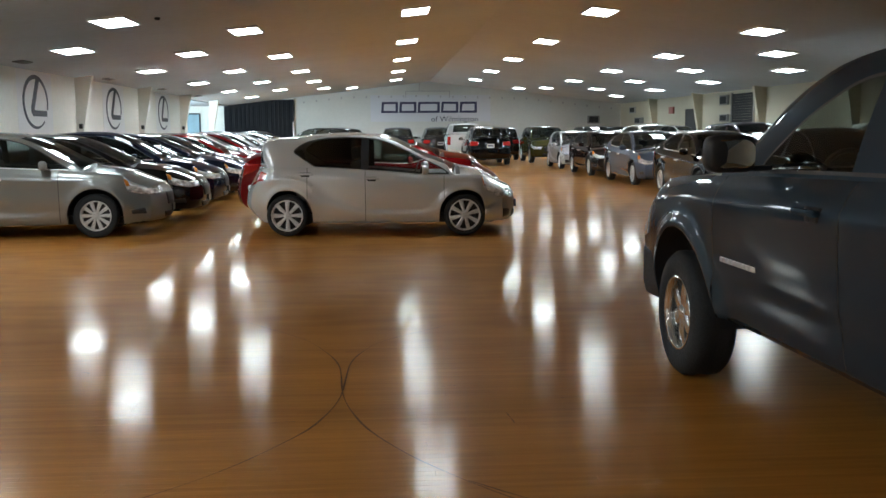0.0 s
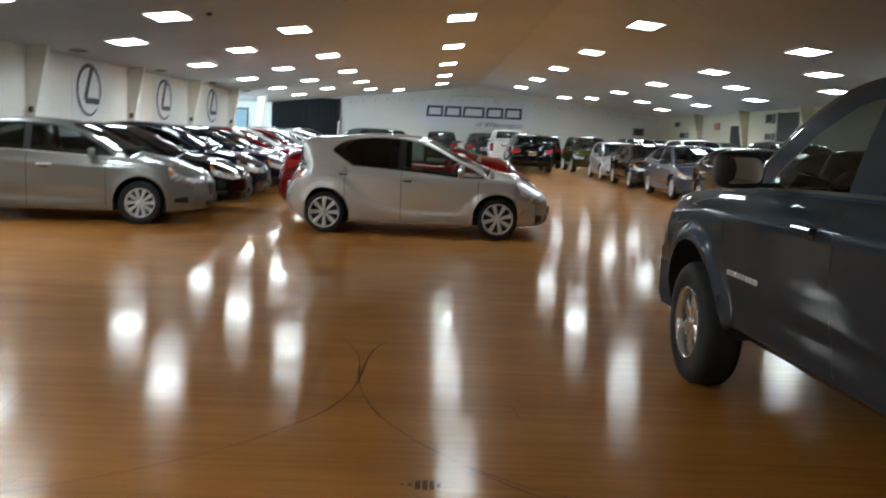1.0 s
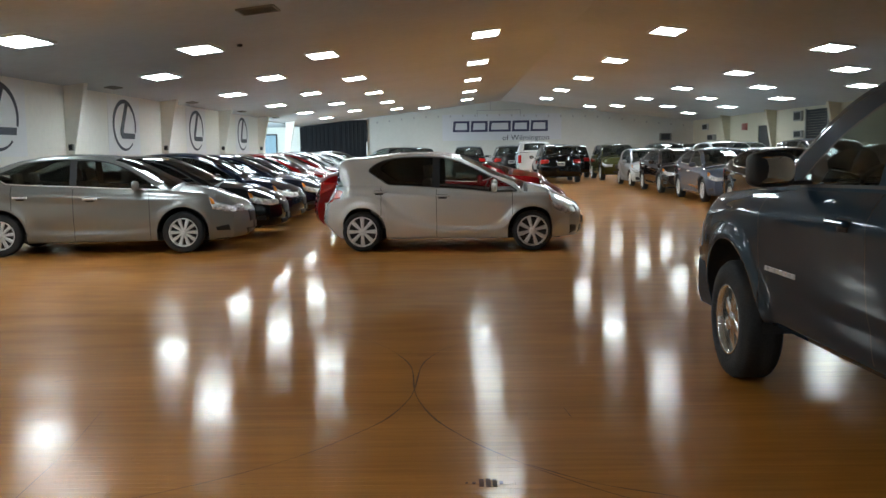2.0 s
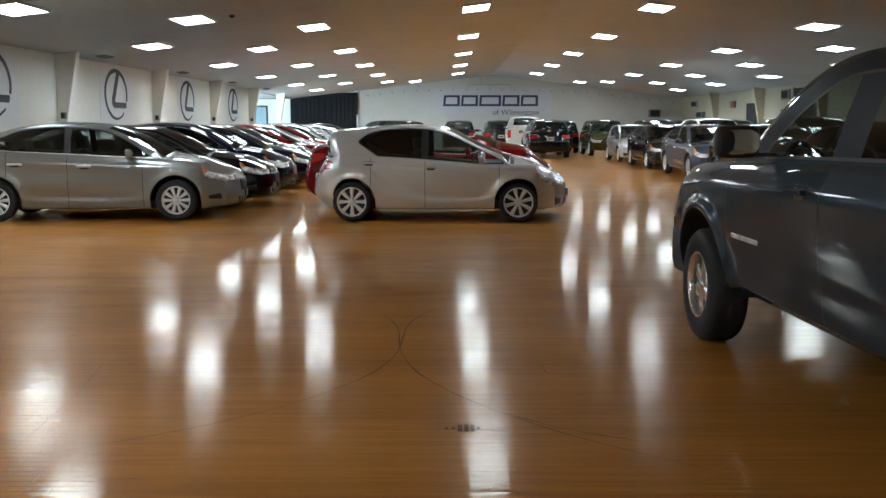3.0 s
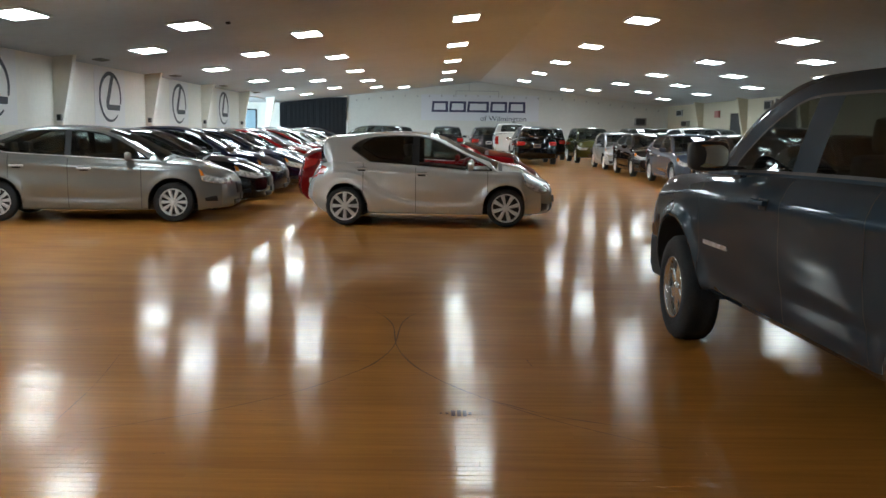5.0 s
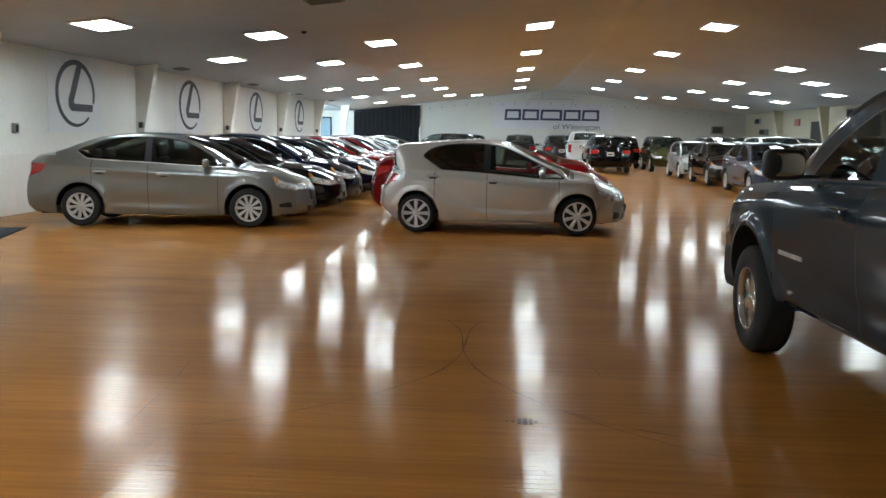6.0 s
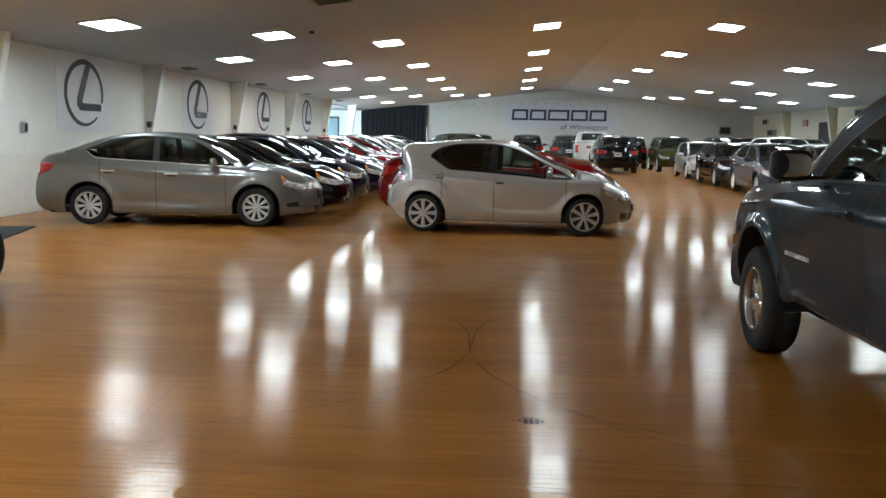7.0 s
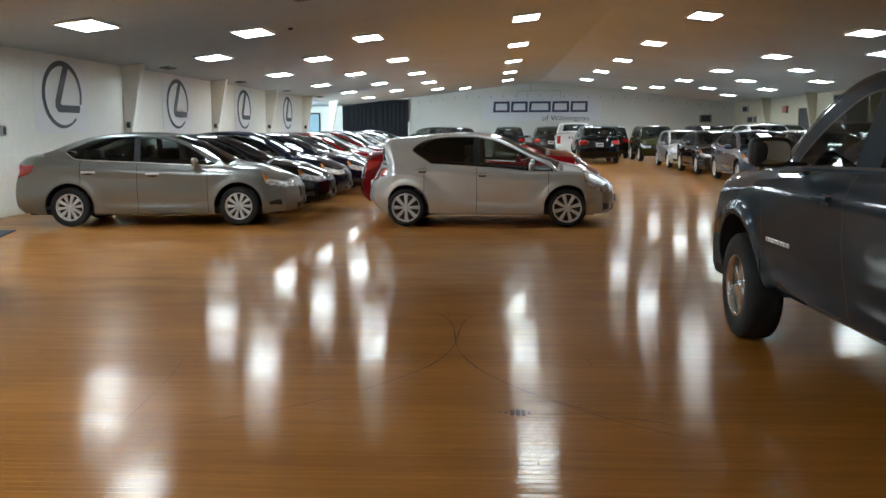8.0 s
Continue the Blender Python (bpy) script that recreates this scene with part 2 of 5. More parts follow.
# ---- vehicles ----
def wheel_meshes(kind, r, rim_r, width, spokes, rim_mat, style):
    """Tyre, rim, spokes and hub meshes of one wheel that faces +y, made once."""
    h = width / 2
    tv, tf = lathe([(rim_r - 0.004, -h * 0.86), (rim_r + 0.02, -h * 0.98), ((r + rim_r) / 2, -h), (r - 0.025, -h * 0.93), (r - 0.004, -h * 0.72), (r, -h * 0.4), (r - 0.006, -h * 0.06),
                    (r - 0.006, h * 0.06), (r, h * 0.4), (r - 0.004, h * 0.72), (r - 0.025, h * 0.93), ((r + rim_r) / 2, h), (rim_r + 0.02, h * 0.98), (rim_r - 0.004, h * 0.86)], 48)
    tyre = mesh_of("tyre", tv, tf, M_TYRE)
    bv, bf = lathe([(0.02, -h * 0.1), (rim_r * 0.97, -h * 0.1), (rim_r * 0.95, h * 0.55), (rim_r * 0.955, h * 0.8), (rim_r + 0.004, h * 0.9), (rim_r + 0.006, h * 0.99), (rim_r - 0.012, h * 0.93), (rim_r * 0.93, h * 0.72)], 48)
    barrel = mesh_of("rim", bv, bf, rim_mat)
    dv, df = lathe([(0.0, -h * 0.05), (rim_r * 0.93, -h * 0.05)], 32)
    back = mesh_of("brake_disc", dv, df, M_DARK)
    cap_r = rim_r * 0.2
    hv, hf = lathe([(0.0, h * 0.86), (cap_r * 0.6, h * 0.85), (cap_r, h * 0.78), (cap_r * 1.25, h * 0.6), (cap_r * 1.3, h * 0.2)], 24)
    hub = mesh_of("hub", hv, hf, rim_mat)
    w0, w1 = style
    prof = [(cap_r * 0.9, w0, h * 0.72), (rim_r * 0.55, (w0 + w1) * 0.5, h * 0.74), (rim_r * 0.94, w1, h * 0.66)]
    verts, faces = [], []
    for rr, w, y in prof:
        verts += [(-w, y - 0.035, rr), (-w, y - 0.008, rr), (-w * 0.55, y, rr), (w * 0.55, y, rr), (w, y - 0.008, rr), (w, y - 0.035, rr)]
    for i in range(2):
        for k in range(5):
            faces.append((i * 6 + k, i * 6 + k + 1, i * 6 + 7 + k, i * 6 + 6 + k))
    spoke = mesh_of("spoke", verts, faces, rim_mat, smooth=False)
    return dict(tyre=tyre, rim=barrel, back=back, hub=hub, spoke=spoke, n=spokes)


def add_wheel(root, w, x, y, z, sgn):
    """One wheel under the car: the tyre carries rim, hub, disc and spokes."""
    tyre = part_mesh("wheel", w["tyre"], root)
    tyre.matrix_basis = pose(x, y, z, 0, 0, 0 if sgn > 0 else 180) @ pose(0, 0, 0, 0, random.uniform(0, 60), 0)
    for n in ("rim", "hub", "back"):
        part_mesh({"back": "brake_disc"}.get(n, n), w[n], tyre)
    for i in range(w["n"]):
        part_mesh("spoke", w["spoke"], tyre).matrix_basis = pose(0, 0, 0, 0, 360 * i / w["n"], 0)


class Sheets:
    """Grids of points gathered by the part to which their cells belong."""

    def __init__(self):
        self.data = {}

    def grid(self, pts, name, skip=None):
        n, m = len(pts), len(pts[0])
        ids = {}
        for i in range(n - 1):
            for j in range(m - 1):
                c = name(i, j) if callable(name) else name
                if c is None:
                    continue
                v, f = self.data.setdefault(c, ([], []))
                quad = []
                for a, b in ((i, j), (i + 1, j), (i + 1, j + 1), (i, j + 1)):
                    if (c, a, b) not in ids:
                        ids[c, a, b] = len(v)
                        v.append(tuple(pts[a][b]))
                    quad.append(ids[c, a, b])
                f.append(quad)

    def put(self, c, material, root, name=None, label="", thick=0.0):
        if c not in self.data:
            return None
        v, f = self.data[c]
        bm = bmesh.new()
        vs = [bm.verts.new(p) for p in v]
        for q in f:
            try:
                bm.faces.new([vs[k] for k in q])
            except ValueError:
                pass
        bmesh.ops.remove_doubles(bm, verts=bm.verts, dist=0.0004)
        bmesh.ops.recalc_face_normals(bm, faces=bm.faces)
        return part(name or c, bm, material, root, label, smooth=True)


def car_form(S):
    """The surfaces of a car from its measures: side, front, rear and top as functions."""
    XR, XF, hw = S["rear"], S["front"], S["width"] / 2
    belt, top, plan = smooth_curve(S["belt"]), smooth_curve(S["top"]), smooth_curve(S["plan"])
    sec = smooth_curve(S.get("sec", [(0, 0.93), (0.12, 0.965), (0.4, 1.0), (0.62, 0.997), (0.8, 0.985), (0.93, 0.962), (1, 0.925)]))
    sill = S["sill"]
    fp, rp = smooth_curve(S["nose"]), smooth_curve(S["tail"])
    R, hz = S["arch"], S["tyre"]
    fl = S.get("flare", 0.014)
    folds = [(smooth_curve(line), line[0][0], line[-1][0], depth, up, down) for line, depth, up, down in S.get("folds", ())]

    def W(x, z):
        v = (z - sill) / (belt(x) - sill)
        y = hw * plan(x) * sec(min(max(v, 0), 1))
        for hx in S["hubs"]:
            r = math.hypot(x - hx, z - hz)
            y += fl * math.exp(-(((r - R - 0.02) / 0.06) ** 2)) if z > hz - 0.1 else 0
        for line, x0, x1, depth, up, down in folds:
            if x0 < x < x1:
                dz = z - line(x)
                y += depth * math.exp(-((dz / (up if dz > 0 else down)) ** 2)) * math.sin(math.pi * (x - x0) / (x1 - x0)) ** 0.5
        return y

    def warp(x, y, z):
        t = min(abs(y) / hw, 1)
        s = step((x - (XF - 0.6)) / 0.6)
        e = step(((XR + 0.5) - x) / 0.5)
        return Vector((x + s * (fp(z) - S["sweep"][1] * t**2.4) - e * (rp(z) - S["sweep"][0] * t**3), y, z))

    def side(x, z, sgn, off=0.0):
        y = W(x, z)
        p = warp(x, sgn * y, z)
        if off:
            e = 0.012
            dx = warp(x + e, sgn * W(x + e, z), z) - warp(x - e, sgn * W(x - e, z), z)
            dz = warp(x, sgn * W(x, z + e), z + e) - warp(x, sgn * W(x, z - e), z - e)
            n = dx.cross(dz).normalized()
            p = p + (n if n.y * sgn > 0 else -n) * off
        return p

    def end(t, z, front, off=0.0):
        x = XF if front else XR
        p = warp(x, t * W(x, z), z)
        return p + Vector((off if front else -off, 0.4 * off * t, 0))

    return belt, top, W, warp, side, end


def rows_between(a, b, stepsize):
    n = max(1, int(math.ceil((b - a) / stepsize)))
    return [a + (b - a) * i / n for i in range(n)]


def build_car(name, S, body_mat, label, category="car", glass=None, rear_glass=None):
    glass, rear_glass = glass or M_GLASS, rear_glass or glass or M_TINT
    root = tagged(new(name), label, category, S.get("group", ""))
    belt, top, W, warp, side, end = car_form(S)
    XR, XF, hw, sill, R, hz = S["rear"], S["front"], S["width"] / 2, S["sill"], S["arch"], S["tyre"]
    g0, g1 = S["house"]          # rear and front foot of the glass house
    w0, w1 = S["windshield"]     # header, cowl
    b0, b1 = S["backlight"]      # lower, upper edge
    i0, i1 = S["window"]
    bed = S.get("bed")
    crown = S.get("crown", 0.045)
    itop = smooth_curve(S["window_top"])
    doors = S["doors"]
    sh = Sheets()

    # columns along the car
    xs = set()
    for hx in S["hubs"]:
        for k in range(25):
            xs.add(round(hx + R * math.cos(math.pi * k / 24), 4))
        xs.update((round(hx - R - 0.002, 4), round(hx + R + 0.002, 4)))
    xs.update(round(q, 4) for q in rows_between(XR, XF, 0.07))
    for d in {d for pr in doors for d in pr}:
        xs = {q for q in xs if abs(q - d) > 0.012}
        xs.update((round(d - 0.004, 4), round(d + 0.004, 4)))
    xs.update((XR, XF, g0, g1))
    for k in range(1, 6):
        xs.update((round(XF - 0.06 * k, 4), round(XR + 0.05 * k, 4)))
    xs = sorted(xs)

    def foot(x):
        for hx in S["hubs"]:
            if abs(x - hx) <= R + 1e-4:
                return hz + math.sqrt(max(R * R - (x - hx) ** 2, 0))
        s = S.get("skirt", 0.0)
        return sill + s * (step((x - S["hubs"][1] - R) / 0.5) + step((S["hubs"][0] - R - x) / 0.5))

    vs = [0, 0.04, 0.09] + [0.09 + 0.79 * k / 20 for k in range(1, 21)] + [0.91, 0.94, 0.97, 1.0]
    dcols = sorted({d for pr in doors for d in pr})

    def which(x):
        for n, (a, b) in enumerate(doors):
            if a < x < b:
                return n
        return None

    for sgn in (1, -1):
        pts = [[side(x, foot(x) + v * (belt(x) - foot(x)), sgn) for v in vs] for x in xs]

        def cell(i, j, sgn=sgn):
            xm = (xs[i] + xs[i + 1]) / 2
            if any(abs(xm - d) < 0.003 for d in dcols) and j >= 1:
                return None
            n = which(xm)
            if n is not None and j >= 1:
                return (S.get("door_names", ("front_door", "rear_door"))[n], sgn)
            if xm > g1 + 0.04 and xm < XF:
                return ("fender", sgn) if xm < XF - 0.02 else "body"
            return "body"
        sh.grid(pts, cell)
        # arch lips and the return flange of the sill
        for hx in S["hubs"]:
            arc = [hx + R * math.cos(math.pi * k / 24) for k in range(25)]
            sh.grid([[side(x, foot(x), sgn), side(x, foot(x), sgn) - Vector((0, sgn * 0.02, 0.0)), side(x, foot(x), sgn) - Vector((0, sgn * 0.33, 0)), side(x, foot(x), sgn) * 1.0 - Vector((0, sgn * 0.33, foot(x) - max(hz - 0.12, sill - 0.01)))] for x in arc], ("liner", sgn, hx))
        low = [x for x in xs if all(abs(x - hx) > R for hx in S["hubs"])]
        for a, b in zip(low, low[1:]):
            if b - a < 0.2:
                sh.grid([[side(x, foot(x), sgn), side(x, foot(x), sgn) + Vector((0, -sgn * 0.07, 0.015))] for x in (a, b)], "body")
        # inner lining, which shows dark in the shut lines
        sh.grid([[side(x, foot(x) + 0.02 + v * (belt(x) - foot(x) - 0.04), sgn) - Vector((0, sgn * 0.03, 0)) for v in (0, 0.4, 0.75, 1)] for x in xs if XR + 0.3 < x < XF - 0.35], "lining")

    # nose and tail
    ts = [-1, -0.97, -0.9, -0.8, -0.65, -0.5, -0.33, -0.17, 0, 0.17, 0.33, 0.5, 0.65, 0.8, 0.9, 0.97, 1]

    def topz(x, t):
        return belt(x) + (top(x) - belt(x)) * (1 - abs(t) ** 2.6)
    for front, x in ((True, XF), (False, XR)):
        z0 = foot(x)
        pts = []
        for v in vs:
            row = []
            for t in ts:
                zs_ = z0 + v * (belt(x) - z0)
                z = z0 + v * (topz(x, t) - z0)
                row.append(warp(x, t * W(x, zs_), z))
            pts.append(row)
        sh.grid(pts, "front_bumper" if front else ("tailgate" if bed or S.get("hatch") else "rear_bumper"))

    # hood and boot lid
    hood_x = [x for x in xs if x >= g1 - 1e-6]
    sh.grid([[warp(x, t * W(x, belt(x)), topz(x, t)) for t in ts] for x in hood_x], lambda i, j: "cowl" if hood_x[i] < g1 + 0.06 and 1 <= j < len(ts) - 2 else "hood")
    boot_x = [x for x in xs if x <= g0 + 1e-6]
    if not bed:
        sh.grid([[warp(x, t * W(x, belt(x)), topz(x, t)) for t in ts] for x in boot_x], "boot_lid")
    else:
        zf, th = bed["floor"], 0.07
        for sgn in (1, -1):
            sh.grid([[side(x, belt(x), sgn), side(x, belt(x), sgn) + Vector((0, -sgn * 0.01, 0.012)), side(x, belt(x), sgn) + Vector((0, -sgn * th, 0.012)), side(x, belt(x), sgn) + Vector((0, -sgn * (th + 0.01), -0.01)),
                      side(x, belt(x), sgn) + Vector((0, -sgn * (th + 0.02), zf - belt(x)))] for x in boot_x if x > XR + 0.04], "bed_rail")
        sh.grid([[Vector((x, t * (hw - 0.1), zf + 0.012 * (k % 2))) for k, t in enumerate(ts)] for x in (XR + 0.05, g0 - 0.01)], "bed_floor")
        sh.grid([[Vector((x, t * (hw * 0.96 - th), z)) for t in ts] for x, z in ((g0 - 0.03, zf), (g0 - 0.03, belt(g0)), (g0, belt(g0) + 0.01))], "bed_rail")
        sh.grid([[Vector((x, t * hw * 0.9, z)) for t in ts] for x, z in ((XR + 0.06, zf), (XR + 0.06, belt(XR)), (XR, belt(XR) + 0.008))], "bed_rail")

    # glass house: sides
    gx = set(rows_between(g0, g1, 0.05)) | {g0, g1, i0, i1, w0, w1, b0, b1}
    for p0, p1 in S["pillars"]:
        gx |= {p0, p1}
    for k in range(1, 8):
        gx |= {i0 + 0.012 * k * k, i1 - 0.012 * k * k, g0 + 0.008 * k * k, g1 - 0.008 * k * k}
    gx = sorted(x for x in gx if g0 <= x <= g1)
    gx = [x for n, x in enumerate(gx) if n == 0 or x - gx[n - 1] > 1e-4]
    tum = S.get("tumble", 0.40)

    def rim_z(x):
        lift = top(x) - belt(x)
        return belt(x) + max(lift - crown * min(1, lift / 0.2), 0.002) * (1 if bed else step((g1 - x) / 0.17))

    def Y(x, z):
        c = S.get("corner", 0.0)
        round_in = c * (1 - min(max((x - g0) / 0.14, 0), 1)) ** 2 if c and z > belt(x) + 0.01 else 0
        d = (rim_z(x) - z) / 0.09
        roll = 0.026 * (1 - d) ** 2 if 0 <= d < 1 and rim_z(x) - belt(x) > 0.12 else 0
        return W(x, belt(x)) - 0.006 - roll - round_in - tum * max(z - belt(x), 0) * (0.75 + 0.5 * max(z - belt(x), 0))

    def lean(x, y, z):
        """How far the foot of the glass house follows the rounded tail."""
        return (warp(x, y, belt(x)).x - x) * max(0.0, 1 - (z - belt(x)) / 0.4)

    def wz(x):
        run, rise = S.get("rise", (0.1, 0.0))
        lo = belt(x) + S.get("sash", 0.03) + rise * max(1 - max(x - i0, 0) / run, 0)
        hi = min(itop(x), rim_z(x) - 0.012) if i0 <= x <= i1 else lo
        return (lo, max(hi, lo)) if rim_z(x) > lo + 0.012 else (belt(x) + 0.4 * (rim_z(x) - belt(x)),) * 2
    for sgn in (1, -1):
        pts = []
        for x in gx:
            lo, hi = wz(x)
            zs_ = [belt(x), lo - min(0.02, (lo - belt(x)) / 2), lo, lo + (hi - lo) * 0.33, lo + (hi - lo) * 0.67, hi, hi + min(0.016, (rim_z(x) - hi) * 0.35), hi + (rim_z(x) - hi) * 0.65, hi + (rim_z(x) - hi) * 0.85, rim_z(x)]
            pts.append([Vector((x + lean(x, Y(x, z), z), sgn * Y(x, z), z)) for z in zs_])

        def cell(i, j, sgn=sgn):
            xm = (gx[i] + gx[i + 1]) / 2
            if 2 <= j <= 4:
                if not i0 < xm < i1:
                    return "body"
                for n, (p0, p1) in enumerate(S["pillars"]):
                    if p0 < xm < p1:
                        return ("pillar", sgn, n)
                n = sum(xm < p0 for p0, _ in S["pillars"])
                return ("side_window", sgn, n)
            if j in (1, 5) and i0 - 0.015 < xm < i1 + 0.02:
                return ("window_seal", sgn)
            return "body"
        sh.grid(pts, cell)

    # glass house: windshield, roof and rear window
    pane = S.get("pane", 0.93)
    tt = [-1, -0.975, -0.93, -0.8, -0.62, -0.42, -0.2, 0, 0.2, 0.42, 0.62, 0.8, 0.93, 0.975, 1]
    tt = sorted(set(tt) | {pane, -pane})

    def bow(x):
        f = step((x - w0 + 0.3) / (w1 - w0 + 0.3)) * S.get("bow", 0.16)
        r = step((b1 + 0.3 - x) / (b1 - b0 + 0.3)) * S.get("rear_bow", 0.08)
        return f - r
    pts = [[Vector((x + bow(x) * (1 - t * t) + lean(x, t * Y(x, rim_z(x)), rim_z(x)), t * Y(x, rim_z(x)), rim_z(x) + (top(x) - rim_z(x)) * (1 - abs(t) ** 2.2))) for t in tt] for x in gx]

    def lid(i, j):
        xm = (gx[i] + gx[i + 1]) / 2
        tm = abs(tt[j] + tt[j + 1]) / 2
        if tm < 0.93 and w0 < xm < w1:
            return "windshield"
        if tm < pane and b0 < xm < b1:
            return "rear_window"
        return "roof"
    sh.grid(pts, lid)

    # hand the sheets over as parts
    for c in list(sh.data):
        if isinstance(c, tuple):
            kind = c[0]
            m = M_DARK if kind == "liner" else glass if kind == "side_window" and (len(c) < 3 or c[2] == 0) else rear_glass if kind == "side_window" else M_DARK if kind == "window_seal" or kind == "pillar" and not S.get("painted_pillars") else body_mat
            sh.put(c, m, root, "wheel_arch" if kind == "liner" else kind)
        else:
            m = {"windshield": glass, "rear_window": rear_glass, "liner": M_DARK, "lining": M_DARK, "cowl": M_DARK, "bed_floor": M_DARK}.get(c, body_mat)
            sh.put(c, m, root, {"liner": "wheel_arch", "lining": "inner_panel"}.get(c, c))

    # bright or black strip under the windows
    if S.get("chrome"):
        for sgn in (1, -1):
            q = Sheets()
            xx = [x for x in gx if i0 - 0.02 <= x <= i1 + 0.02]
            q.grid([[Vector((x, sgn * (Y(x, wz(x)[0]) + 0.004), wz(x)[0] - 0.016)), Vector((x, sgn * (Y(x, wz(x)[0]) + 0.008), wz(x)[0] - 0.008)), Vector((x, sgn * (Y(x, wz(x)[0]) + 0.003), wz(x)[0]))] for x in xx], "window_trim")
            q.put("window_trim", M_RIM, root, "window_trim")

    # underbody and cabin
    wide = 0.55 if bed else 0.78
    part("underbody", solid((XR + 0.25, -hw * wide, sill - 0.01), (XF - 0.35, hw * wide, sill + 0.09), 0.03), M_DARK, root)
    cab0, cab1 = S["cabin"]
    zb = belt((cab0 + cab1) / 2)
    part("dashboard", solid((cab1 - 0.32, -hw * 0.82, zb - 0.35), (cab1 + 0.02, hw * 0.82, zb - 0.035), 0.05), M_DARK, root)
    part("cabin_floor", solid((cab0, -hw * 0.82, sill + 0.06), (cab1, hw * 0.82, sill + 0.12), 0.01), M_TRIM, root)
    if not bed:
        part("parcel_shelf", solid((max(b0, g0) + 0.14, -hw * 0.78, zb - 0.1), (max(cab0 + 0.05, max(b0, g0) + 0.3), hw * 0.78, zb - 0.02), 0.02), M_TRIM, root)
    ring, rf = [], []
    for i in range(24):
        a = 2 * math.pi * i / 24
        for k in range(6):
            b = 2 * math.pi * k / 6
            rr = 0.18 + 0.014 * math.cos(b)
            ring.append((0.014 * math.sin(b), rr * math.cos(a), rr * math.sin(a)))
            rf.append((i * 6 + k, i * 6 + (k + 1) % 6, (i + 1) % 24 * 6 + (k + 1) % 6, (i + 1) % 24 * 6 + k))
    part_mesh("steering_wheel", mesh_of("steering_wheel", ring, rf, M_DARK), root).matrix_basis = pose(cab1 - 0.45, hw * 0.42, zb - 0.06, 0, 22, 0)
    for (sx, rowz) in S["seats"]:
        for sy in (hw * 0.42, -hw * 0.42):
            bm = bmesh.new()
            box(bm, (sx - 0.05, sy - 0.24, sill + 0.14), (sx + 0.48, sy + 0.24, sill + 0.36), 0.06)
            box(bm, (-0.13, -0.23, 0.0), (0.02, 0.23, rowz - 0.36), 0.06, pose(sx - 0.02, sy, sill + 0.3, 0, -14, 0))
            part("seat", bm, S.get("seat_mat", M_SEAT), root)
            part("headrest", solid((-0.06, -0.13, 0), (0.04, 0.13, 0.19), 0.045, pose(sx - 0.13 - 0.1 * (rowz - 0.36), sy, sill + 0.28 + rowz - 0.36, 0, -10, 0)), S.get("seat_mat", M_SEAT), root)

    # wheels
    for hx in S["hubs"]:
        for sgn in (1, -1):
            add_wheel(root, S["wheels"], hx, sgn * (W(hx, hz + R + 0.02) - S["wheels_in"]), hz, sgn)

    # lamps, grille, plates, handles, mirrors
    def quad_side(corners, sgn, off, n=8, m=4):
        (a, b, c, d) = corners
        rows = []
        for i in range(n + 1):
            u = i / n
            rows.append([side(*(np.array(a) * (1 - u) * (1 - v) + np.array(b) * u * (1 - v) + np.array(c) * u * v + np.array(d) * (1 - u) * v), sgn, off) for v in [k / m for k in range(m + 1)]])
        return rows

    def quad_end(corners, front, off, n=6, m=4):
        (a, b, c, d) = corners
        rows = []
        for i in range(n + 1):
            u = i / n
            row = []
            for k in range(m + 1):
                v = k / m
                t, z = np.array(a) * (1 - u) * (1 - v) + np.array(b) * u * (1 - v) + np.array(c) * u * v + np.array(d) * (1 - u) * v
                row.append(end(t, z, front, off))
            rows.append(row)
        return rows

    def patch(nm, grids, m, label=""):
        q = Sheets()
        for g in grids:
            q.grid(g, "p")
            # the edge turned in, so that the piece has depth
            rim = [r[0] for r in g] + g[-1][1:] + [r[-1] for r in reversed(g[:-1])] + list(reversed(g[0][1:-1]))
            rim.append(rim[0])
            mid = sum((Vector(p) for p in rim), Vector()) / len(rim)
            inward = Vector((0, -math.copysign(0.02, mid.y), 0)) if abs(mid.y) > hw * 0.8 else Vector((-math.copysign(0.02, mid.x), 0, 0))
            q.grid([[Vector(p), Vector(p) + inward] for p in rim], "p")
        return q.put("p", m, root, nm, label)

    for sgn in (1, -1):
        hl = S["headlamp"]
        patch("headlight", [quad_side(hl["side"], sgn, 0.006)] + [quad_end([(sgn * t, z) for t, z in hl["front"]], True, 0.006)], M_HEAD, "clear headlight lens")
        if "amber" in hl:
            patch("turn_signal", [quad_side(hl["amber"], sgn, 0.016)], M_AMBER, "amber turn signal")
        tl = S["taillamp"]
        patch("taillight", ([quad_side(tl["side"], sgn, 0.006)] if "side" in tl else []) + [quad_end([(sgn * t, z) for t, z in tl["rear"]], False, 0.006)], M_RED, "red taillight lens")
        for f in S.get("vents", ()):
            patch("bumper_vent", [quad_end([(sgn * t, z) for t, z in f], True, 0.005)], M_DARK)
        for f in S.get("side_vents", ()):
            patch("bumper_vent", [quad_side(f, sgn, 0.004)], M_DARK)
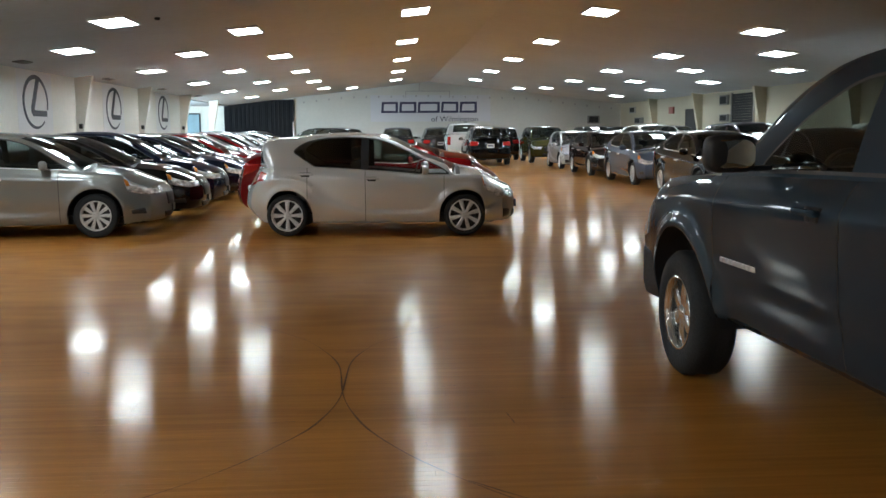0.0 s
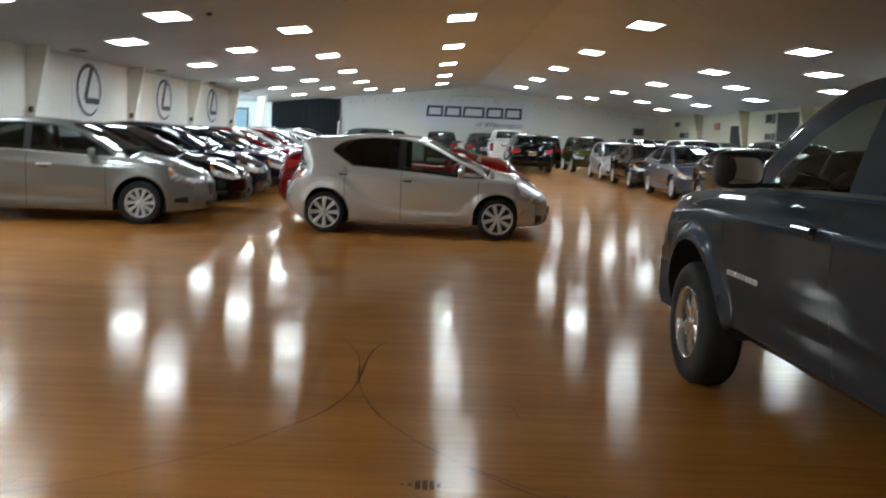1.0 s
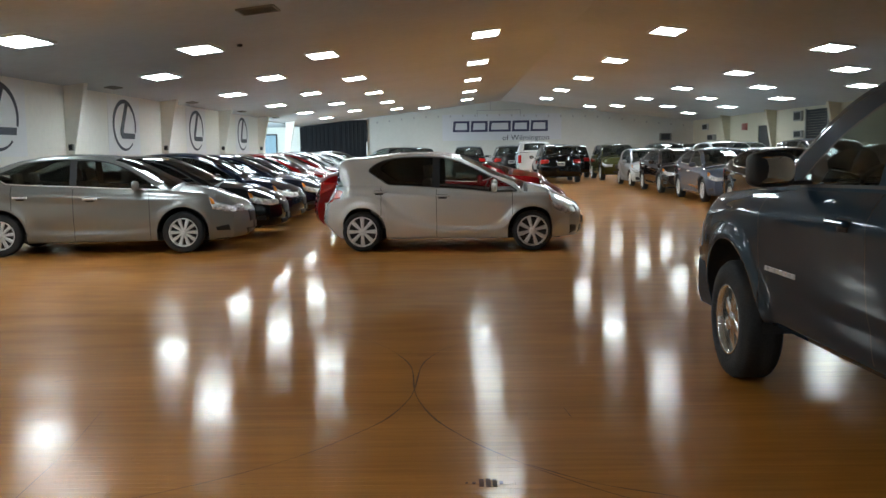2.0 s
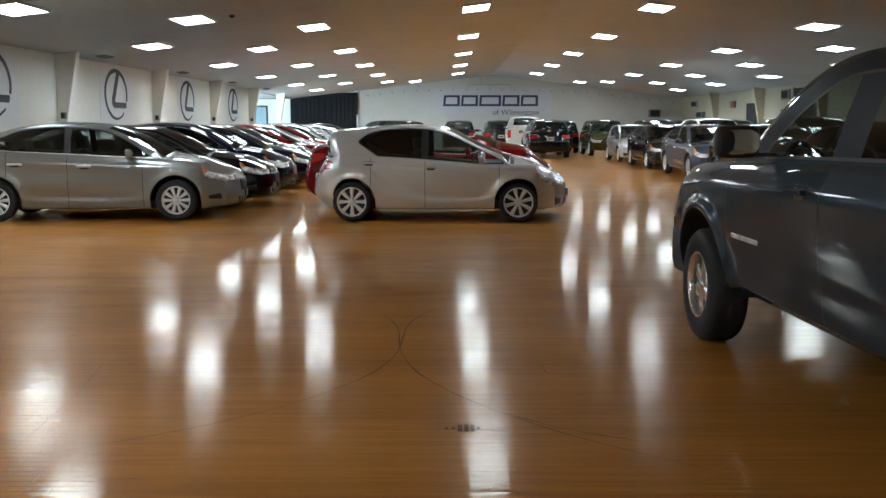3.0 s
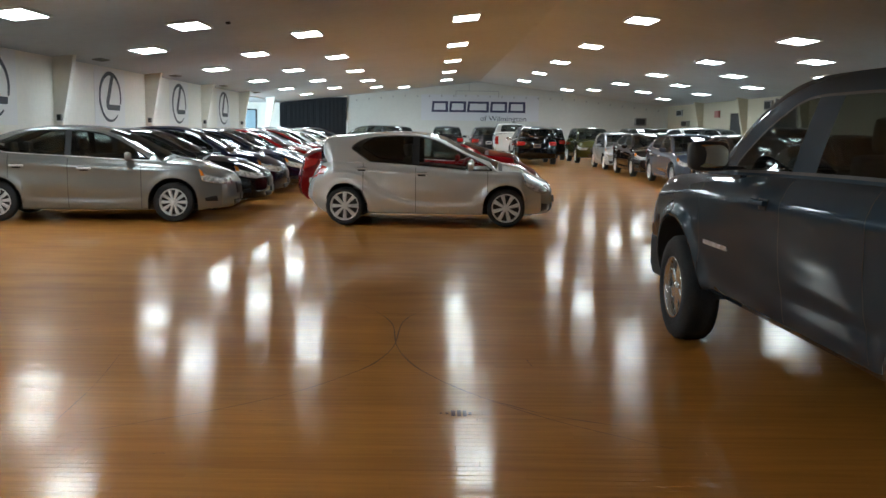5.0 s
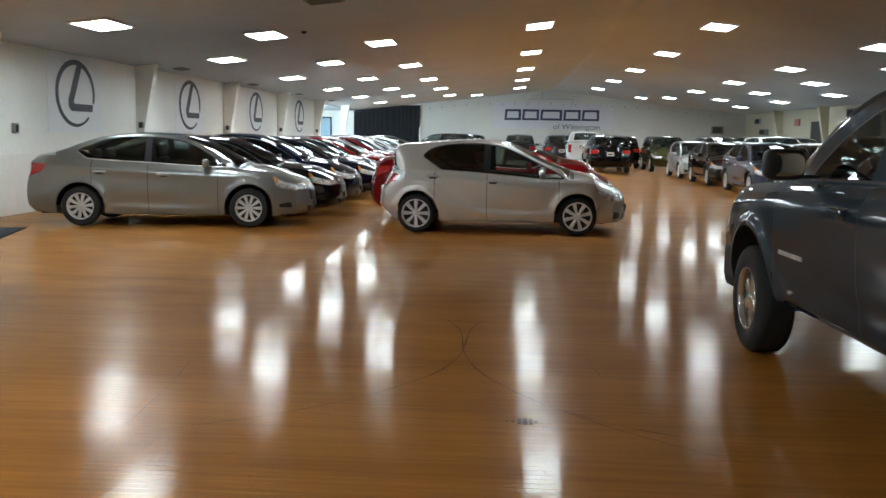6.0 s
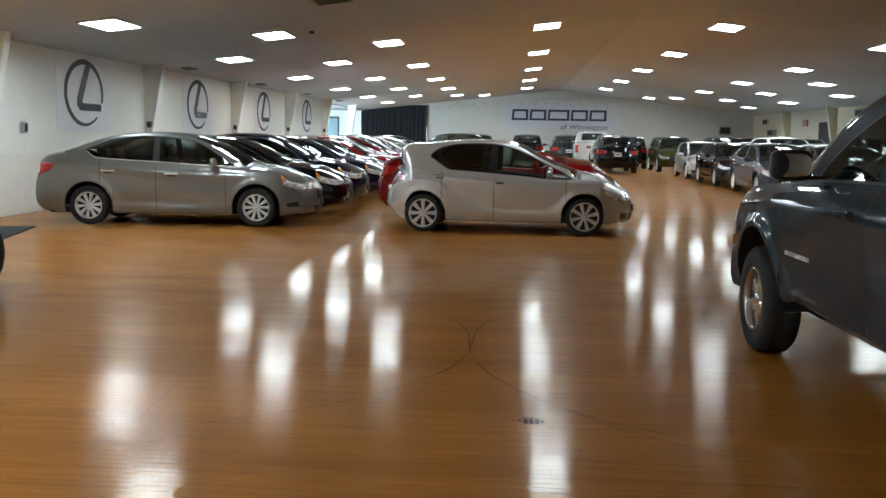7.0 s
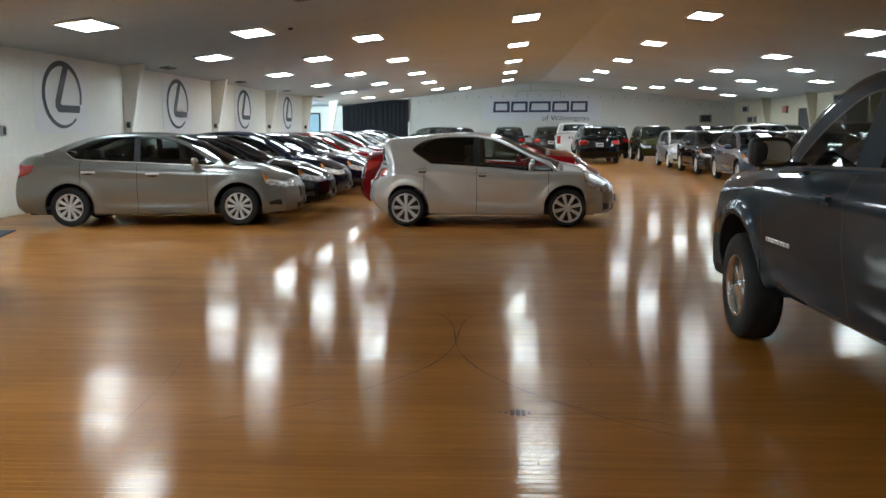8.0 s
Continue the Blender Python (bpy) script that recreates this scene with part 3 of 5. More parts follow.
        for hx, hzz in S["handles"]:
            y = W(hx, hzz)
            ym = (sgn * (y + 0.012), sgn * (y + 0.045))
            part("door_handle", solid((hx - 0.11, min(ym), hzz - 0.005), (hx + 0.11, max(ym), hzz + 0.027), 0.012), S.get("handle_mat", body_mat), root)
            patch("handle_recess", [quad_side([(hx - 0.09, hzz + 0.03), (hx + 0.07, hzz + 0.03), (hx + 0.05, hzz - 0.032), (hx - 0.06, hzz - 0.032)], sgn, 0.003, 6, 3)], M_DARK)
        mx, mz = S["mirror"]
        my = W(mx, belt(mx)) + 0.0
        ms = S.get("mirror_size", (0.1, 0.2, 0.14))
        bm = bmesh.new()
        r = bmesh.ops.create_uvsphere(bm, u_segments=20, v_segments=12, radius=1.0)["verts"]
        for v in r:
            k = 0.5 * ms[0] * (1.3 if v.co.x > 0 else 0.75)
            p = [math.copysign(abs(q) ** (0.45 if bed else 0.75), q) for q in v.co]
            v.co = Vector((mx + p[0] * k, sgn * (my + 0.06 + ms[1] / 2) + p[1] * ms[1] / 2, mz + ms[2] * 0.5 + p[2] * ms[2] / 2))
        part("side_mirror", bm, S.get("mirror_mat", body_mat), root, smooth=True)
        gl = bmesh.new()
        ring = bmesh.ops.create_circle(gl, cap_ends=True, segments=24, radius=1.0)["verts"]
        for v in ring:
            a, b = v.co.x, v.co.y
            v.co = Vector((mx - 0.40 * ms[0] + 0.012 + 0.22 * a * sgn * ms[1] * 0.4 * sgn * (1 if sgn > 0 else -1), sgn * (my + 0.06 + ms[1] / 2) + math.copysign(abs(a) ** 0.6, a) * ms[1] * 0.40, mz + ms[2] * 0.5 + math.copysign(abs(b) ** 0.6, b) * ms[2] * 0.38))
        ex = bmesh.ops.extrude_face_region(gl, geom=list(gl.faces))["geom"]
        bmesh.ops.translate(gl, vec=(-0.016, 0, 0), verts=[v for v in ex if isinstance(v, bmesh.types.BMVert)])
        bmesh.ops.recalc_face_normals(gl, faces=gl.faces)
        part("mirror_glass", gl, M_MIRROR, root)
        part("mirror_arm", solid((mx - 0.03, min(sgn * (my - 0.03), sgn * (my + 0.12)), mz + 0.01), (mx + 0.04, max(sgn * (my - 0.03), sgn * (my + 0.12)), mz + 0.035), 0.01), M_DARK, root)
    for gname, corners, m in S["grille"]:
        patch(gname, [quad_end(corners, True, 0.005, 12, 4)], m)
    zpl = S.get("plate_z", (0.0, 0.0))
    if zpl[0]:
        p = end(0, zpl[0], False, 0.012)
        part("rear_plate", solid((p.x - 0.008, -0.155, zpl[0] - 0.08), (p.x + 0.004, 0.155, zpl[0] + 0.08), 0.003), M_PLATE, root, "white plate with a dark bar")
        part("plate_bar", solid((p.x - 0.011, -0.12, zpl[0] - 0.03), (p.x - 0.0075, 0.12, zpl[0] + 0.03), 0.001), M_NAVY, root)
    if zpl[1]:
        p = end(0, zpl[1], True, 0.012)
        part("front_plate", solid((p.x - 0.004, -0.155, zpl[1] - 0.055), (p.x + 0.008, 0.155, zpl[1] + 0.055), 0.003), M_DARK, root)
    return root, dict(side=side, end=end, W=W, belt=belt, patch=patch, quad_side=quad_side, quad_end=quad_end, Y=Y)


def repaint(root, old, fresh):
    """Gives a copied car another paint, on the objects and not on the shared meshes."""
    for o in root.children_recursive:
        for s in o.material_slots:
            if s.material == old:
                s.link = "OBJECT"
                s.material = fresh


W_HATCH = wheel_meshes("hatch", 0.30, 0.222, 0.18, 8, M_RIM, (0.018, 0.033))
W_SEDAN = wheel_meshes("sedan", 0.316, 0.213, 0.19, 10, M_RIM, (0.016, 0.028))
W_TRUCK = wheel_meshes("truck", 0.385, 0.222, 0.25, 6, M_ALLOY, (0.04, 0.05))
W_SUV = wheel_meshes("suv", 0.36, 0.245, 0.22, 7, M_RIM, (0.02, 0.04))

HATCH = dict(
    rear=-1.87, front=2.05, width=1.695, hubs=(-1.275, 1.275), tyre=0.30, arch=0.365, sill=0.19, skirt=0.02,
    top=[(-1.87, 0.985), (-1.77, 1.0), (-1.725, 1.14), (-1.67, 1.29), (-1.60, 1.375), (-1.5, 1.405), (-1.26, 1.425), (-0.76, 1.468), (-0.48, 1.48), (-0.2, 1.474), (0.02, 1.445), (0.24, 1.39), (0.45, 1.29), (0.68, 1.172), (0.86, 1.105), (1.0, 1.05), (1.13, 1.005), (1.3, 0.98), (1.5, 0.935), (1.7, 0.89), (1.85, 0.835), (1.97, 0.765), (2.05, 0.70)],
    belt=[(-1.87, 0.97), (-1.5, 1.0), (-0.99, 0.985), (0.34, 0.90), (0.70, 0.868), (1.05, 0.865), (1.3, 0.875), (1.6, 0.85), (1.85, 0.775), (2.05, 0.65)],
    plan=[(-1.92, 0.90), (-1.5, 0.975), (-0.6, 1.0), (0.8, 1.0), (1.5, 0.985), (1.85, 0.94), (2.07, 0.86)],
    nose=[(0.19, -0.07), (0.28, -0.01), (0.4, 0.0), (0.55, -0.01), (0.65, -0.06), (0.78, -0.18), (0.95, -0.32)], tail=[(0.19, -0.14), (0.3, -0.02), (0.45, 0.075), (0.6, 0.06), (0.78, -0.02), (0.95, -0.12)],
    sweep=(0.20, 0.32), house=(-1.765, 1.15), windshield=(0.16, 1.11), backlight=(-1.75, -1.63), window=(-1.17, 1.04), rise=(0.30, 0.19), sash=0.026, hatch=True, bow=0.05, crown=0.03,
    window_top=[(-1.17, 1.22), (-1.13, 1.255), (-1.04, 1.315), (-0.88, 1.365), (-0.66, 1.393), (-0.37, 1.405), (-0.12, 1.392), (0.12, 1.348), (0.33, 1.262), (0.55, 1.155), (0.78, 1.045), (0.94, 0.965), (1.04, 0.895)],
    pillars=[(-0.21, -0.1)], doors=[(-0.15, 0.98), (-0.98, -0.15)], tumble=0.36, cabin=(-1.35, 1.0), seats=((-0.1, 0.98), (-1.0, 0.92)),
    wheels=W_HATCH, wheels_in=0.115, flare=0.02, handles=((-0.05, 0.82), (-1.0, 0.885)), mirror=(0.7, 0.88),
    folds=(([(-1.0, 0.80), (-0.86, 0.70), (-0.72, 0.58), (-0.54, 0.485), (-0.27, 0.41), (0.1, 0.37), (0.6, 0.375), (0.92, 0.43)], -0.028, 0.15, 0.035),
           ([(-1.86, 0.78), (-1.6, 0.82), (-1.3, 0.825), (-1.05, 0.79), (-0.85, 0.70)], 0.022, 0.035, 0.10),
           ([(-1.3, 0.90), (-0.6, 0.86), (0.2, 0.79), (1.0, 0.74), (1.6, 0.73)], 0.012, 0.03, 0.10),
           ([(1.5, 0.36), (1.75, 0.42), (2.0, 0.48)], -0.03, 0.05, 0.03)),
    headlamp=dict(side=[(1.56, 0.845), (2.05, 0.655), (2.05, 0.53), (1.74, 0.66)], front=[(1.0, 0.655), (0.66, 0.65), (0.70, 0.55), (1.0, 0.53)], amber=[(1.55, 0.83), (1.70, 0.785), (1.73, 0.71), (1.61, 0.755)]),
    taillamp=dict(side=[(-1.87, 0.93), (-1.77, 0.90), (-1.78, 0.80), (-1.87, 0.79)], rear=[(1.0, 0.93), (0.80, 0.93), (0.80, 0.72), (1.0, 0.76)]),
    grille=[("grille", [(-0.55, 0.36), (0.55, 0.36), (0.6, 0.24), (-0.6, 0.24)], M_DARK)], vents=([(0.98, 0.38), (0.75, 0.36), (0.75, 0.27), (0.98, 0.25)],), plate_z=(0.62, 0.42))

SEDAN = dict(
    rear=-2.30, front=2.27, width=1.76, hubs=(-1.35, 1.35), tyre=0.316, arch=0.39, sill=0.19, skirt=0.03,
    top=[(-2.30, 1.04), (-2.2, 1.13), (-2.05, 1.165), (-1.75, 1.2), (-1.485, 1.31), (-1.12, 1.435), (-0.76, 1.50), (-0.31, 1.522), (0.14, 1.498), (0.41, 1.43), (0.68, 1.305), (1.0, 1.13), (1.18, 1.05), (1.4, 1.01), (1.7, 0.96), (1.95, 0.90), (2.15, 0.83), (2.27, 0.76)],
    belt=[(-2.30, 1.01), (-2.1, 1.09), (-1.75, 1.13), (-1.24, 1.065), (-0.22, 1.01), (0.64, 0.965), (1.15, 0.95), (1.5, 0.925), (1.9, 0.85), (2.12, 0.78), (2.27, 0.71)],
    plan=[(-2.30, 0.90), (-1.9, 0.96), (-0.8, 1.0), (0.9, 1.0), (1.6, 0.985), (2.0, 0.93), (2.27, 0.84)],
    nose=[(0.19, -0.05), (0.28, 0.03), (0.42, 0.05), (0.6, 0.04), (0.7, -0.01), (0.82, -0.11), (0.95, -0.22)], tail=[(0.19, -0.12), (0.35, 0.04), (0.5, 0.06), (0.7, 0.04), (0.9, -0.03), (1.1, -0.04)],
    sweep=(0.20, 0.33), house=(-1.74, 1.2), windshield=(0.32, 1.16), backlight=(-1.68, -0.98), window=(-1.40, 0.98), rise=(0.14, 0.09), sash=0.028, chrome=True, bow=0.08,
    window_top=[(-1.40, 1.19), (-1.33, 1.235), (-1.21, 1.28), (-1.0, 1.37), (-0.8, 1.415), (-0.5, 1.435), (-0.2, 1.43), (0.15, 1.395), (0.4, 1.325), (0.7, 1.17), (0.9, 1.04), (0.98, 0.99)],
    pillars=[(-0.32, -0.22)], doors=[(-0.26, 0.86), (-1.16, -0.26)], tumble=0.40, cabin=(-1.3, 1.08), seats=((-0.1, 1.0), (-1.0, 0.94)),
    wheels=W_SEDAN, wheels_in=0.115, handles=((0.0, 0.835), (-1.02, 0.87)), mirror=(0.68, 0.97), handle_mat=M_RIM,
    folds=(([(-2.25, 1.0), (-1.3, 0.955), (0.0, 0.885), (1.0, 0.835), (1.75, 0.82)], 0.024, 0.03, 0.09),
           ([(-0.98, 0.40), (-0.4, 0.37), (0.4, 0.36), (0.98, 0.40)], -0.028, 0.12, 0.035),
           ([(-1.2, 0.985), (0.0, 0.935), (1.1, 0.885)], -0.008, 0.03, 0.03)),
    headlamp=dict(side=[(1.78, 0.835), (2.27, 0.705), (2.27, 0.60), (1.86, 0.665)], front=[(1.0, 0.705), (0.64, 0.70), (0.68, 0.62), (1.0, 0.60)], amber=[(1.775, 0.838), (1.95, 0.80), (1.98, 0.735), (1.84, 0.735)]),
    taillamp=dict(side=[(-2.30, 1.0), (-1.92, 0.99), (-2.0, 0.9), (-2.30, 0.80)], rear=[(1.0, 1.0), (0.6, 0.98), (0.62, 0.8), (1.0, 0.78)]),
    grille=[("grille", [(-0.5, 0.62), (0.5, 0.62), (0.42, 0.44), (-0.42, 0.44)], M_DARK), ("lower_grille", [(-0.6, 0.34), (0.6, 0.34), (0.5, 0.25), (-0.5, 0.25)], M_DARK)],
    side_vents=([(1.93, 0.385), (2.20, 0.42), (2.22, 0.335), (1.96, 0.335)],), plate_z=(0.75, 0.38))

SUV = dict(
    rear=-2.38, front=2.28, width=1.88, hubs=(-1.37, 1.37), tyre=0.36, arch=0.415, sill=0.27, skirt=0.03,
    top=[(-2.38, 1.13), (-2.33, 1.15), (-2.26, 1.36), (-2.1, 1.6), (-1.9, 1.65), (-1.3, 1.69), (-0.5, 1.70), (0.2, 1.66), (0.55, 1.54), (1.0, 1.27), (1.2, 1.16), (1.5, 1.12), (2.0, 1.0), (2.28, 0.84)],
    belt=[(-2.38, 1.11), (-1.5, 1.13), (0.0, 1.08), (1.1, 1.03), (1.6, 0.99), (2.0, 0.90), (2.28, 0.74)],
    plan=[(-2.38, 0.92), (-1.9, 0.975), (-0.8, 1.0), (0.9, 1.0), (1.6, 0.985), (2.0, 0.94), (2.28, 0.85)],
    nose=[(0.27, -0.10), (0.4, -0.02), (0.55, 0.0), (0.72, -0.02), (0.9, -0.1), (1.1, -0.22)], tail=[(0.27, -0.12), (0.5, 0.0), (0.7, 0.0), (0.9, -0.04), (1.15, -0.07)],
    sweep=(0.20, 0.42), house=(-2.33, 1.2), windshield=(0.3, 1.15), backlight=(-2.29, -2.12), window=(-1.95, 1.0), sash=0.03, hatch=True, chrome=True,
    window_top=[(-1.95, 1.24), (-1.85, 1.38), (-1.65, 1.5), (-1.3, 1.58), (-0.5, 1.615), (0.1, 1.58), (0.45, 1.44), (0.8, 1.22), (1.0, 1.07)],
    pillars=[(-1.25, -1.17), (-0.27, -0.17)], doors=[(-0.22, 0.92), (-1.22, -0.22)], tumble=0.32, cabin=(-1.5, 1.1), seats=((-0.1, 1.1), (-1.0, 1.05)),
    wheels=W_SUV, wheels_in=0.13, handles=((-0.05, 0.95), (-1.05, 0.98)), mirror=(0.75, 1.05), flare=0.02,
    headlamp=dict(side=[(1.75, 0.88), (2.28, 0.74), (2.28, 0.62), (1.95, 0.70)], front=[(1.0, 0.74), (0.6, 0.74), (0.64, 0.63), (1.0, 0.62)]),
    taillamp=dict(side=[(-2.38, 1.02), (-2.05, 1.0), (-2.12, 0.86), (-2.38, 0.84)], rear=[(1.0, 1.03), (0.62, 1.02), (0.64, 0.86), (1.0, 0.84)]),
    grille=[("grille", [(-0.5, 0.74), (0.5, 0.74), (0.42, 0.52), (-0.42, 0.52)], M_DARK), ("lower_grille", [(-0.6, 0.44), (0.6, 0.44), (0.5, 0.33), (-0.5, 0.33)], M_DARK)], plate_z=(0.84, 0.46))

TRUCK = dict(
    rear=-3.35, front=2.55, width=2.03, hubs=(-2.14, 1.51), tyre=0.385, arch=0.53, sill=0.46, skirt=0.0,
    top=[(-3.35, 1.33), (-1.60, 1.33), (-1.585, 1.345), (-1.55, 1.6), (-1.50, 1.79), (-1.40, 1.86), (-1.2, 1.885), (-0.6, 1.897), (-0.2, 1.892), (0.0, 1.875), (0.17, 1.845), (0.40, 1.765), (0.55, 1.685), (0.72, 1.56), (0.90, 1.41), (1.02, 1.315), (1.14, 1.28), (1.5, 1.262), (1.9, 1.235), (2.2, 1.175), (2.4, 1.10), (2.55, 1.0)],
    belt=[(-3.35, 1.30), (-1.55, 1.30), (-0.3, 1.285), (0.3, 1.27), (0.9, 1.25), (1.5, 1.225), (1.9, 1.19), (2.2, 1.12), (2.4, 1.03), (2.55, 0.93)],
    plan=[(-3.35, 0.97), (-2.8, 0.99), (-0.5, 1.0), (1.2, 1.0), (2.0, 0.99), (2.55, 0.93)],
    sec=[(0, 0.93), (0.12, 0.96), (0.35, 0.985), (0.6, 1.0), (0.8, 0.995), (0.9, 0.975), (0.96, 0.945), (1, 0.915)],
    nose=[(0.43, -0.10), (0.6, -0.03), (0.8, 0.0), (0.95, -0.01), (1.2, -0.12)], tail=[(0.43, -0.02), (1.3, 0.0)],
    sweep=(0.04, 0.15), house=(-1.59, 1.1), windshield=(0.08, 1.03), backlight=(-1.57, -1.50), window=(-1.38, 0.60), sash=0.035,
    window_top=[(-1.38, 1.55), (-1.34, 1.64), (-1.2, 1.70), (-0.9, 1.725), (-0.4, 1.725), (-0.2, 1.715), (-0.05, 1.685), (0.1, 1.625), (0.27, 1.545), (0.43, 1.44), (0.54, 1.36), (0.60, 1.30)],
    pillars=[(-0.60, -0.30)], painted_pillars=True, doors=[(-0.40, 0.98), (-1.36, -0.40), (-3.30, -1.60)], door_names=("front_door", "rear_door", "bed_side"), tumble=0.34, cabin=(-1.45, 1.0), seats=((-0.25, 1.05), (-1.12, 1.0)), bed=dict(floor=0.80), bow=0.08, rear_bow=0.03, pane=0.72, corner=0.07,
    wheels=W_TRUCK, wheels_in=0.15, flare=0.035, handles=((-0.16, 1.13),), mirror=(0.52, 1.285), mirror_size=(0.13, 0.25, 0.19), mirror_mat=M_DARK, seat_mat=M_TRIM,
    folds=(([(-3.3, 0.66), (-1.5, 0.66), (0.0, 0.67), (1.0, 0.70)], -0.012, 0.04, 0.12), ([(-3.3, 1.16), (0.0, 1.15), (1.2, 1.12), (2.4, 1.0)], 0.010, 0.02, 0.08)),
    headlamp=dict(side=[(2.30, 1.02), (2.55, 0.93), (2.55, 0.76), (2.38, 0.80)], front=[(1.0, 0.93), (0.66, 0.93), (0.66, 0.74), (1.0, 0.74)]),
    taillamp=dict(side=[(-3.35, 1.2), (-3.26, 1.2), (-3.26, 0.8), (-3.35, 0.8)], rear=[(1.0, 1.2), (0.86, 1.2), (0.86, 0.8), (1.0, 0.8)]),
    grille=[("grille", [(-0.6, 0.94), (0.6, 0.94), (0.6, 0.70), (-0.6, 0.70)], M_DARK)], plate_z=(0.62, 0))


def resized(S, kx, ky, kz, **more):
    """The same kind of car with other measures; wheels keep their size."""
    def pts(v, a, b):
        return [(p * a, q * b) for p, q in v]
    T = dict(S)
    for k in ("rear", "front"):
        T[k] = S[k] * kx
    T["width"] = S["width"] * ky
    for k in ("hubs", "house", "windshield", "backlight", "window", "cabin"):
        T[k] = tuple(x * kx for x in S[k])
    for k in ("top", "belt", "window_top"):
        T[k] = pts(S[k], kx, kz)
    T["plan"] = pts(S["plan"], kx, 1)
    T["nose"], T["tail"] = [(z * kz, d) for z, d in S["nose"]], [(z * kz, d) for z, d in S["tail"]]
    T["pillars"] = [(a * kx, b * kx) for a, b in S["pillars"]]
    T["doors"] = [(a * kx, b * kx) for a, b in S["doors"]]
    T["handles"] = tuple((x * kx, z * kz) for x, z in S["handles"])
    T["mirror"] = (S["mirror"][0] * kx, S["mirror"][1] * kz)
    T["seats"] = tuple((x * kx, z * kz) for x, z in S["seats"])
    T["folds"] = tuple((pts(line, kx, kz), d, u, w) for line, d, u, w in S.get("folds", ()))
    T["headlamp"] = {k: pts(v, kx, kz) if k != "front" else [(t, z * kz) for t, z in v] for k, v in S["headlamp"].items()}
    T["taillamp"] = {k: pts(v, kx, kz) if k != "rear" else [(t, z * kz) for t, z in v] for k, v in S["taillamp"].items()}
    T["grille"] = [(n, [(t, z * kz) for t, z in c], m) for n, c, m in S["grille"]]
    T["vents"] = tuple([(t, z * kz) for t, z in c] for c in S.get("vents", ()))
    T["side_vents"] = tuple(pts(c, kx, kz) for c in S.get("side_vents", ()))
    T["plate_z"] = tuple(z * kz for z in S["plate_z"])
    T.update(more)
    return T


# ---- hall ----
def structure(name, bm, material, label, category, smooth=False):
    return tagged(part(name, bm, material, None, smooth=smooth), label, category, kind="structure")


def hall():
    # concrete slab under the boards
    structure("ground", solid((-30, -30, -0.30), (40, 80, -0.022)), mat("concrete", (0.28, 0.27, 0.25), 0.8, vary=0.12, scale=0.6), "grey concrete slab under the wooden floor", "ground")
    # gable ceiling: two slopes with thickness
    bm = bmesh.new()
    for xa, xb in ((WALL_L - 0.25, RIDGE_X), (RIDGE_X, WALL_R + 0.25)):
        v = [bm.verts.new((x, y, ceil_z(x) + dz)) for y in (FRONT - 0.2, BACK + 0.2) for x, dz in ((xa, 0), (xb, 0), (xb, 0.2), (xa, 0.2))]
        for f in ((0, 1, 2, 3), (7, 6, 5, 4), (0, 4, 5, 1), (1, 5, 6, 2), (2, 6, 7, 3), (3, 7, 4, 0)):
            bm.faces.new([v[k] for k in f])
    bmesh.ops.recalc_face_normals(bm, faces=bm.faces)
    structure("ceiling", bm, M_CEIL, "matt grey-white gabled ceiling boards", "ceiling")
    # long walls
    structure("wall_west", solid((WALL_L - 0.2, FRONT, -0.02), (WALL_L, 46.3, EAVE + 0.02)), M_WALL, "white painted wall with large round emblems", "wall")
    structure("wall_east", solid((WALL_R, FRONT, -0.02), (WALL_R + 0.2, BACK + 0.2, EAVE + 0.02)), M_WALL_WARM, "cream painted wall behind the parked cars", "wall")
    # gable end walls
    # the south one is unseen and added to close the hall and shape reflections
    for nm, y0, y1, x0 in (("wall_north", BACK, BACK + 0.2, -5.2), ("wall_south", FRONT - 0.2, FRONT, WALL_L - 0.2)):
        bm = bmesh.new()
        pr = [(x0, -0.02), (WALL_R + 0.2, -0.02), (WALL_R + 0.2, ceil_z(WALL_R + 0.2)), (RIDGE_X, RIDGE_Z), (x0, ceil_z(x0))]
        a, b = [bm.verts.new((x, y0, z)) for x, z in pr], [bm.verts.new((x, y1, z)) for x, z in pr]
        bm.faces.new(a)
        bm.faces.new(list(reversed(b)))
        for k in range(5):
            bm.faces.new((a[k], b[k], b[(k + 1) % 5], a[(k + 1) % 5]))
        bmesh.ops.recalc_face_normals(bm, faces=bm.faces)
        structure(nm, bm, M_WALL_GABLE if y0 > 0 else M_WALL_UNSEEN, "grey-white painted gable wall" if y0 > 0 else "plain beige gable wall, unseen", "wall")
    # the lower, slightly proud part of the west wall
    structure("trim", solid((WALL_L, FRONT, 0.0), (WALL_L + 0.035, 46.3, 1.1), 0.008), M_WALL, "white painted masonry wainscot along the wall", "wainscot")


